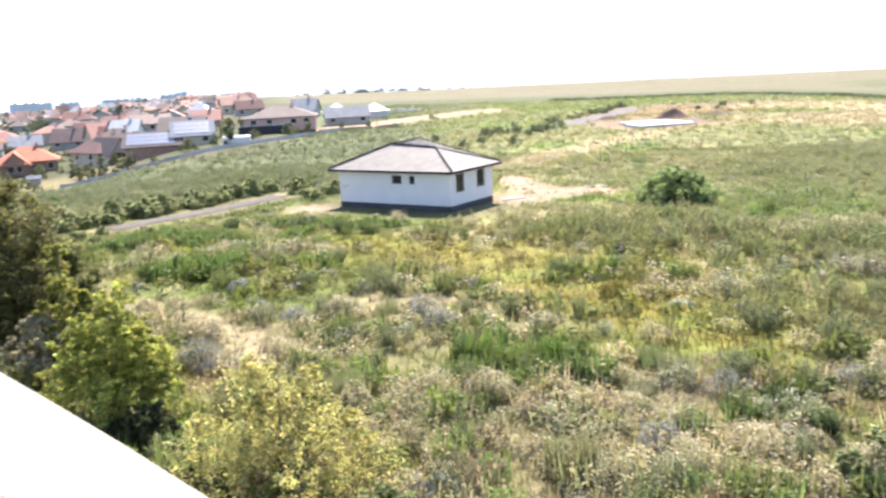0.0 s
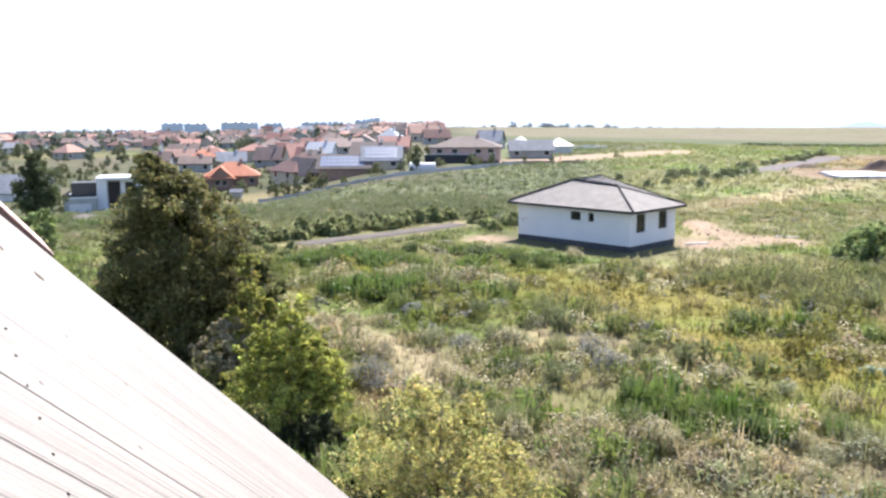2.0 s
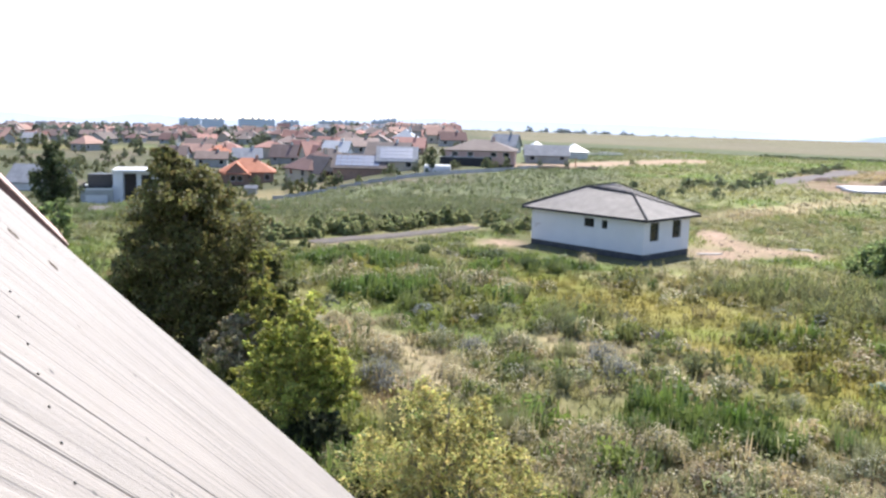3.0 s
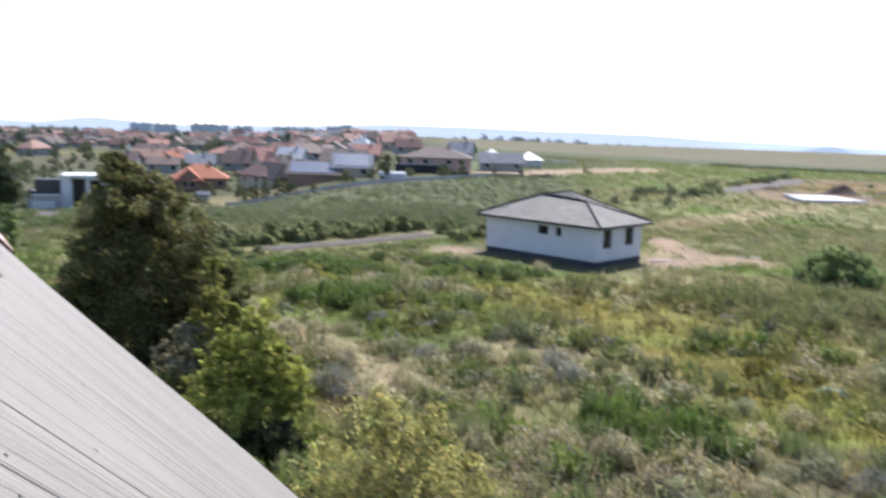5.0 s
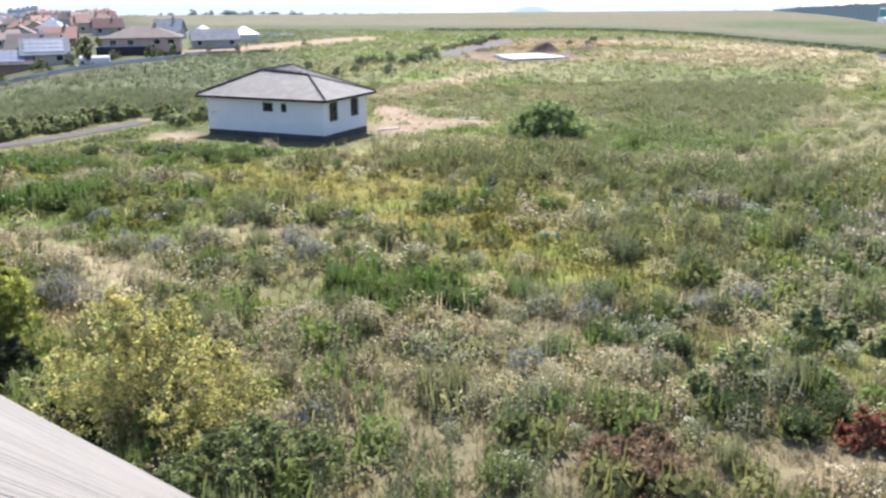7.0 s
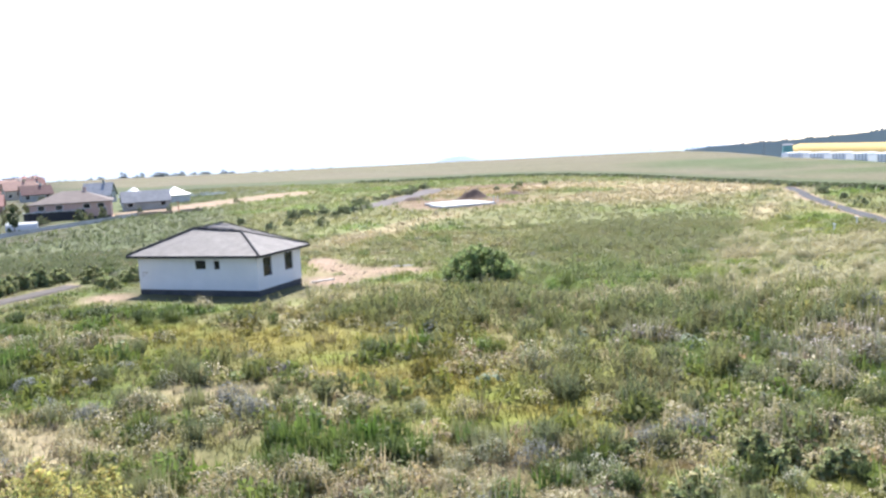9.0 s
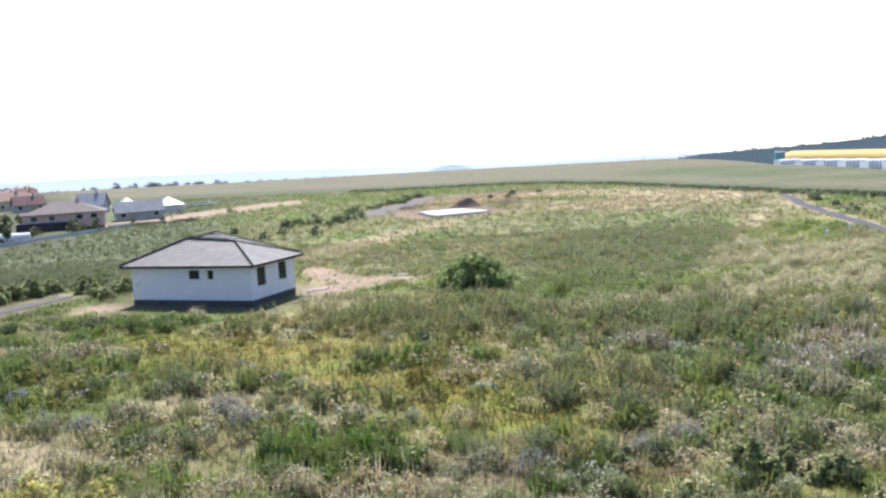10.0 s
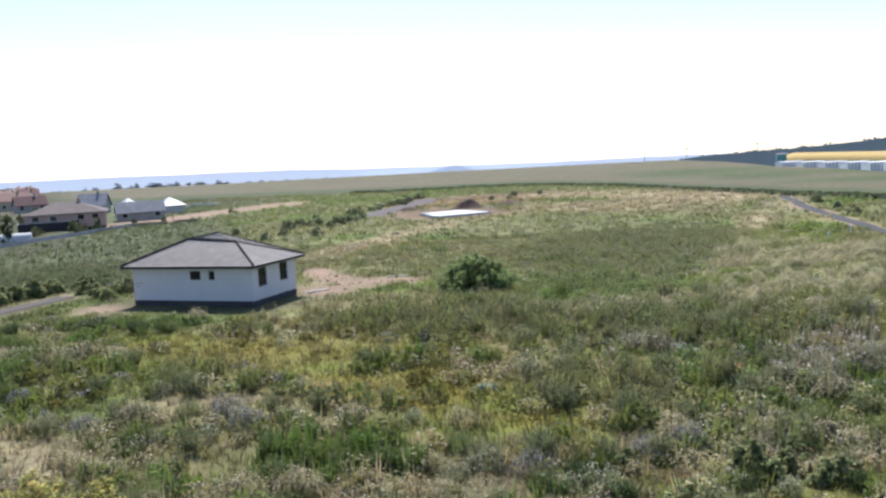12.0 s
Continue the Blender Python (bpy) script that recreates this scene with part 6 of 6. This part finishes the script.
def far_wood():
    g = np.random.default_rng(33)
    n = 900
    az = g.uniform(28.0, 62, n)
    r = g.uniform(1150, 1400, n)
    crest = np.interp(az, [28, 30, 33, 36, 38.5, 40.2, 45, 62], [-1.0, -0.78, -0.64, -0.52, -0.36, -0.22, -0.06, 0.14])
    el = crest - g.uniform(0, 1, n) ** 1.5 * 1.0
    c = np.c_[r * np.sin(np.radians(az)), r * np.cos(np.radians(az)), EYE_HEIGHT + r * np.tan(np.radians(el)) - 4]
    # the leaves' blue-grey tint stands for distance haze
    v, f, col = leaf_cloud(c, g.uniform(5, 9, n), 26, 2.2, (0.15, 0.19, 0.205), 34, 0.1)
    tagged(new("far_wood", raw_mesh("far_wood", v, f, FOLIAGE, col)), "wooded hill on the skyline, blue-grey for haze", "wood", kind="stuff")


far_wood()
# blue-grey haze and a faint glow are mixed into this slope's colour
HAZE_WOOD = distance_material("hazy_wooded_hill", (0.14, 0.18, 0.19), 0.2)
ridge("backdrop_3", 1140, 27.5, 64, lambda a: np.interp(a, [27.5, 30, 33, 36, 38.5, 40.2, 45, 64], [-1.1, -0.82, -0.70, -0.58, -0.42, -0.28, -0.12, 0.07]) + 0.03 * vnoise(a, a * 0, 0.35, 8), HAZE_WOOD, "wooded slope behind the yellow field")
shed = thing("farm_shed", "teal-green farm shed at the field's end", "shed", pose(450 * math.sin(radians(34.45)), 450 * math.cos(radians(34.45)), z_at(450, -1.22), 0, 0, -30))
part("wall", box(-2.2, -2, -9, 2.2, 2, 2.2), surface("teal_sheet", (0.1, 0.27, 0.27), (0.14, 0.33, 0.33), 1, 0.6, 0.1, 10), shed)
part("roof", gable_roof(4.4, 4, 2.3, 2.9, 0.2), TILE_SLATE, shed)


def pylon(az, r, top_el, arms):
    x, y = r * math.sin(radians(az)), r * math.cos(radians(az))
    top = z_at(r, top_el)
    h = 26.0
    p = thing("pylon", "thin steel lattice power pylon on the skyline", "pylon", pose(x, y, top - h, 0, 0, -az), "pylons of the power line")
    for sx in (-1, 1):
        for sy in (-1, 1):
            part("leg", tube([(sx * 2.2, sy * 2.2, -20), (sx * 0.5, sy * 0.5, h * 0.7), (0, 0, h)], [0.22, 0.2, 0.18], 4), PYLON_GREY, p)
    for k in range(5):
        z = h * (0.1 + 0.14 * k)
        q = 2.2 - 1.7 * z / (h * 0.7)
        part("brace", join(tube([(-q, -q, z), (q, -q, z + 3)], [0.08, 0.08], 4), tube([(q, -q, z), (-q, -q, z + 3)], [0.08, 0.08], 4)), PYLON_GREY, p)
    for k in range(arms):
        z = h * (0.94 - 0.13 * k)
        part("crossarm", tube([(-6.5, 0, z), (0, 0, z + 0.6), (6.5, 0, z)], [0.25, 0.4, 0.25], 4), PYLON_GREY, p)


pylon(33.1, 900, -0.12, 1)
pylon(28.9, 1100, -0.05, 2)
pylon(26.3, 1300, -0.42, 1)

# ---- the bleached timber cheek beside the camera, and the building under it ----
SC = 1.4
P0 = Vector((-0.4503, 0.5352, -0.0543)) * SC + Vector((0, 0, EYE_HEIGHT))
along = Vector((0.18944, 0.71854, -0.66919)).normalized()
across = Vector((0.71726, -0.56670, -0.40545)).normalized()
facing = along.cross(across)
if facing.z < 0:
    facing = -facing
timber = thing("timber_cladding", "wide sun-bleached grey-white boards sloping down beside the window", "cladding",
               Matrix(((along.x, across.x, facing.x, P0.x), (along.y, across.y, facing.y, P0.y), (along.z, across.z, facing.z, P0.z), (0, 0, 0, 1))))


def cladding_board(w0, w1, seed, edge=False):
    """A plank along local x with a slightly wavy rim, face at z = 0."""
    n = 60
    bm = bmesh.new()
    rows = []
    for i in range(n + 1):
        x = -1.6 + 4.6 * i / n
        wob = noise.noise((x * 2.3, seed, 0)) * 0.006 + noise.noise((x * 11, seed, 4)) * 0.0015
        a = w0 + (wob * 2 - 0.009 * math.exp(-((x - 0.5) / 0.38) ** 2) if edge else 0.0008 * noise.noise((x * 9, seed, 1)))
        r = 0.006 if edge else 0.001
        rows.append([bm.verts.new(p) for p in ((x, a, -0.03), (x, a, -r), (x, a + r, 0), (x, w1 - 0.001, 0), (x, w1, -0.001), (x, w1, -0.03))])
    for p, q in zip(rows[:-1], rows[1:]):
        for k in range(5):
            bm.faces.new((p[k], p[k + 1], q[k + 1], q[k]))
        bm.faces.new((p[5], p[0], q[0], q[5]))
    bm.faces.new(rows[0])
    bm.faces.new(rows[-1][::-1])
    bmesh.ops.recalc_face_normals(bm, faces=bm.faces)
    me = bpy.data.meshes.new("board")
    bm.to_mesh(me)
    bm.free()
    me.materials.append(BLEACHED)
    return me


for k, (w0, w1) in enumerate(((0.0, 0.2705 * SC), (0.2712 * SC, 0.329 * SC), (0.3297 * SC, 0.46 * SC), (0.4607 * SC, 0.62 * SC))):
    part("board", cladding_board(w0, w1, k * 3.7, edge=k == 0), None, timber)
for k in range(7):
    n = part("nail", tube([(-0.05 * SC - 0.004 * k, (0.19 + 0.026 * k) * SC, -0.01), (-0.05 * SC - 0.004 * k, (0.19 + 0.026 * k) * SC, 0.001)], [0.001, 0.001], 8), DARK, timber, "rusty dark nail head")

# red verge flashing beyond the boards, its colour paled for the sunlit top
verge = thing("verge_flashing", "red sheet-metal verge flashing, paled for sun on top, dark for shade below", "flashing")


def polar(az, el, d):
    return Vector((d * math.cos(radians(el)) * math.sin(radians(az)), d * math.cos(radians(el)) * math.cos(radians(az)), EYE_HEIGHT + d * math.sin(radians(el))))


va, vb = polar(-36.2, -8.3, 2.4), polar(-40.0, -3.9, 2.15)
vb = va + (vb - va) * 9
vd = (vb - va).normalized()
vu = Vector((0.25, 0.2, 0.95))
vu = (vu - vd * vu.dot(vd)).normalized()
vs_ = vd.cross(vu)


def strip_bar(lo, hi, thick):
    q = [p + vu * h + vs_ * s for p in (va, vb) for h, s in ((lo, 0), (hi, 0), (hi, thick), (lo, thick))]
    return q, [(0, 1, 5, 4), (1, 2, 6, 5), (2, 3, 7, 6), (3, 0, 4, 7), (0, 3, 2, 1), (4, 5, 6, 7)]


sheet = [p + vu * h + vs_ * s for p in (va, vb) for h, s in ((0.0, 0), (0.002, 0), (0.03, 0.06), (0.02, 0.06))]
part("flashing_sheet", (sheet, [(0, 1, 5, 4), (1, 2, 6, 5), (2, 3, 7, 6), (3, 0, 4, 7), (0, 3, 2, 1), (4, 5, 6, 7)]), RED_SHEET, verge)
# dark maroon strip stands for the shaded underside
part("verge_board", strip_bar(-0.018, -0.001, 0.02), TILE_MAROON, verge, "dark strip for the flashing's shaded side")
# the building that carries the boards, behind and under the camera
house_wall = new("wall_house", raw_mesh("wall_house", *box(-7.0, -7.0, -0.4, -0.5, -0.36, 10.87), PLASTER))
tagged(house_wall, "plain rendered house wall under the timber boards", "wall", kind="structure")

SPLIT = surface("dark_wood_split", (0.06, 0.045, 0.035), (0.12, 0.09, 0.07), 30, 0.9, 0.3, 90)
for s0, w0, ln in ((-0.01, 0.084, 0.03), (0.03, 0.081, 0.026)):
    q = [(s0 * SC + ln * SC * math.cos(t) * 0.17, w0 * SC + 0.004 * math.sin(t) + 0.001 * math.sin(3 * t), 0.0006) for t in np.linspace(0, 2 * math.pi, 12, endpoint=False)]
    part("knot", (q + [(x, y, -0.004) for x, y, z in q], [tuple(range(12))] + [(i, (i + 1) % 12, 12 + (i + 1) % 12, 12 + i)[::-1] for i in range(12)]), SPLIT, timber, "small dark split in the wood")


# single clumps that stand out in the nearer meadow
def weed_clumps():
    g = np.random.default_rng(71)
    looks = [("beige_clump", "rounded beige clump of wildflowers gone to seed", (0.32, 0.285, 0.155), (0.7, 0.62, 0.46), PALE + FLOWERS),
             ("mugwort_clump", "soft grey-green mugwort clump with upright shoots", (0.18, 0.187, 0.085), (0.24, 0.24, 0.14), GREY + THICKET),
             ("nettle_clump", "fresh green leafy clump of nettles", (0.125, 0.158, 0.046), (0.2, 0.22, 0.08), LUSH + YELLOWGREEN),
             ("umbel_clump", "pale green clump with small white umbels", (0.205, 0.212, 0.115), (0.56, 0.54, 0.43), FLOWERS),
             ("cream_clump", "broad cream clump of faded yarrow in the grass", (0.4, 0.365, 0.205), (0.75, 0.68, 0.5), CREAM),
             ("bluish_clump", "bluish grey rounded thistle clump", (0.19, 0.195, 0.17), (0.3, 0.3, 0.31), FLOWERS + THISTLE)]
    for li, (nm, lb, leaf, bloom, zone) in enumerate(looks):
        shapes = []
        for q in range(4):
            v, f, kd = mound(300, 1.5, 0.95, 0.062, 500 + 10 * li + q, heads=(190, 20, 0, 110, 200, 90)[li], head=0.024, spikes=(20, 110, 70, 30, 10, 20)[li])
            tint = np.array(leaf) * g.normal(1, 0.16, (len(v), 1)).clip(0.6, 1.4)
            tint[kd == 1] = np.array(bloom) * g.uniform(0.8, 1.05, (int((kd == 1).sum()), 1))
            fl = kd[f[:, 0]] == 1
            pieces = []
            for sel in (~fl, fl):
                used = np.unique(f[sel])
                if len(used):
                    back = np.zeros(len(v), int)
                    back[used] = np.arange(len(used))
                    pieces.append(raw_mesh("growth", v[used], back[f[sel]], FOLIAGE, tint[used]))
            shapes.append(pieces)
        want, tries = (90, 85, 50, 46, 150, 12)[li], 0
        while want and tries < 20000:
            tries += 1
            a, r = radians(g.uniform(-32, 40)), g.uniform(15, 62) if li != 4 else math.sqrt(g.uniform(45 ** 2, 92 ** 2))
            x, y = np.array([r * math.sin(a)]), np.array([r * math.cos(a)])
            if blocked(x, y, 3.0)[0] or bare(x, y)[0] > 0.2 or inside(OCHRE, x, y)[0] > 0.3 or (li != 2 and inside(LUSH, x, y)[0] > 0.3):
                continue
            if g.uniform() > inside(zone, x, y)[0] + (0.06 if li != 4 else 0.0):
                continue
            want -= 1
            s = g.uniform(0.55, 1.15)
            ob = thing(nm, lb, "plant", None, "clumps of weeds in the meadow")
            for pn, me in zip(("foliage", "bloom"), shapes[int(g.integers(0, 4))]):
                tagged(part(pn, me, None, ob), kind="stuff")
            ob.matrix_world = at(float(x[0]), float(y[0]), g.uniform(0, 360), 0.05) @ Matrix.Diagonal((s, s, s * g.uniform(0.7, 1.1), 1))



def single_plants():
    g = np.random.default_rng(83)
    # x, y, width
    MUGWORT = [(12.1, 32.4, 1.3), (14.0, 30.1, 1.5), (9.3, 27.3, 1.35), (18.1, 25.8, 1.45), (15.9, 29.1, 1.1), (22.1, 27.1, 1.3), (17.8, 22.9, 0.7), (18.2, 35.6, 1.3), (17.0, 36.9, 0.9),
               (23.3, 34.6, 1.5), (19.9, 30.9, 1.6), (13.1, 25.8, 0.9), (11.2, 26.2, 1.1), (20.0, 33.1, 0.8), (15.3, 39.5, 1.2), (14.5, 44.2, 1.7), (12.2, 48.5, 2.0), (29.1, 39.1, 2.0),
               (25.2, 42.7, 2.0), (0.7, 36.6, 0.8), (-2.8, 40.9, 1.5), (-5.6, 38.2, 1.3), (-7.2, 42.9, 1.1), (2.7, 36.2, 0.9), (5.6, 36.1, 0.9), (5.5, 42.7, 1.4), (6.7, 43.7, 1.1),
               (-2.5, 32.4, 1.0), (-6.2, 48.6, 1.0), (9.0, 43.4, 0.9), (4.3, 18.8, 1.1), (8.8, 20.8, 0.9)]
    SILVER = [(8.9, 24.1, 1.0), (10.1, 24.3, 1.4), (13.9, 22.9, 0.8), (14.6, 27.1, 1.4), (17.2, 24.9, 1.0), (15.0, 21.6, 0.9), (3.9, 16.7, 1.3), (8.6, 17.9, 0.8), (5.8, 18.2, 0.7),
              (14.0, 22.5, 0.7), (2.9, 19.0, 0.6), (9.3, 24.4, 0.7), (10.5, 23.9, 1.0), (18.4, 26.1, 1.5), (-12.8, 53.1, 2.2), (-10.8, 50.4, 1.1), (1.6, 35.1, 1.1), (3.6, 34.3, 1.5),
              (6.1, 33.2, 1.0), (-4.5, 33.6, 1.2), (-1.8, 33.8, 1.0)]
    BLUE = [(-10.6, 43.2, 1.4), (-9.2, 39.7, 1.0), (0.9, 27.4, 1.1), (1.5, 26.8, 0.8), (3.0, 26.5, 0.9), (4.2, 27.9, 0.7)]
    DARK_GREEN = [(14.7, 23.0, 1.0), (17.1, 21.2, 0.8), (9.8, 19.0, 1.1), (11.3, 17.8, 1.2), (10.3, 18.5, 0.9), (12.5, 18.3, 1.1), (14.1, 22.2, 0.7), (-10.2, 61.5, 2.2), (-7.1, 59.2, 1.5), (-5.4, 59.1, 1.5), (-15.5, 62.4, 1.5), (10.2, 22.6, 1.0), (9.7, 25.0, 0.9), (11.6, 21.0, 1.1), (12.8, 20.0, 1.2)]
    PINK = [(25.8, 32.4, 1.6), (24.8, 33.0, 1.3), (27.0, 33.2, 1.4), (25.0, 34.1, 1.5), (26.2, 35.0, 1.3), (22.9, 30.1, 1.3), (23.8, 31.4, 1.2), (22.9, 36.6, 1.0), (28.4, 34.6, 1.4)]
    kinds = [("mugwort_bush", "upright grey-green mugwort bush with feathery shoots", MUGWORT, (0.16, 0.178, 0.085), None, 1.0, 46, 22, 0.085),
             ("silver_herb", "silvery herb clump topped with small white heads", SILVER, (0.21, 0.235, 0.12), (0.62, 0.59, 0.46), 0.62, 34, 13, 0.08),
             ("sea_holly", "bluish grey sea holly clump with pale heads", BLUE, (0.2, 0.215, 0.2), (0.42, 0.43, 0.46), 0.6, 30, 12, 0.08),
             ("dark_weed_bush", "dense dark green weed bush among paler growth", DARK_GREEN, (0.075, 0.1, 0.04), None, 0.7, 50, 18, 0.1),
             ("thistle_bush", "grey thistle bush covered in pale pinkish tufts", PINK, (0.2, 0.2, 0.12), (0.56, 0.5, 0.47), 0.75, 34, 13, 0.08)]
    for ki, (nm, lb, spots, leaf, bloom, tall, stalks, leaves, size) in enumerate(kinds):
        shapes = []
        for q in range(3):
            v, f, sh = plume(stalks, tall, 1.0, leaves, 700 + 10 * ki + q, size)
            meshes = [raw_mesh("foliage", v, f, FOLIAGE, np.array(leaf) * sh[:, None] * g.normal(1, 0.05, (len(v), 3)))]
            if bloom:
                hv, hf, hk = mound(0, 1.0, tall * 0.95, 0.05, 760 + 10 * ki + q, heads=190, head=0.019)
                meshes.append(raw_mesh("bloom", hv, hf, FOLIAGE, np.array(bloom) * g.uniform(0.8, 1.08, (len(hv), 1))))
            shapes.append(meshes)
        for x, y, w in spots:
            ob = thing(nm, lb, "plant", None, "single plants in the meadow")
            for pn, me in zip(("foliage", "bloom"), shapes[int(g.integers(0, 3))]):
                tagged(part(pn, me, None, ob), kind="stuff")
            hgt = 0.75 * w ** 0.5 + 0.25
            ob.matrix_world = at(x, y, g.uniform(0, 360), 0.04) @ Matrix.Diagonal((w * 1.05, w * 1.05, hgt * g.uniform(0.9, 1.1), 1))


weed_clumps()
single_plants()
plant_meadow()
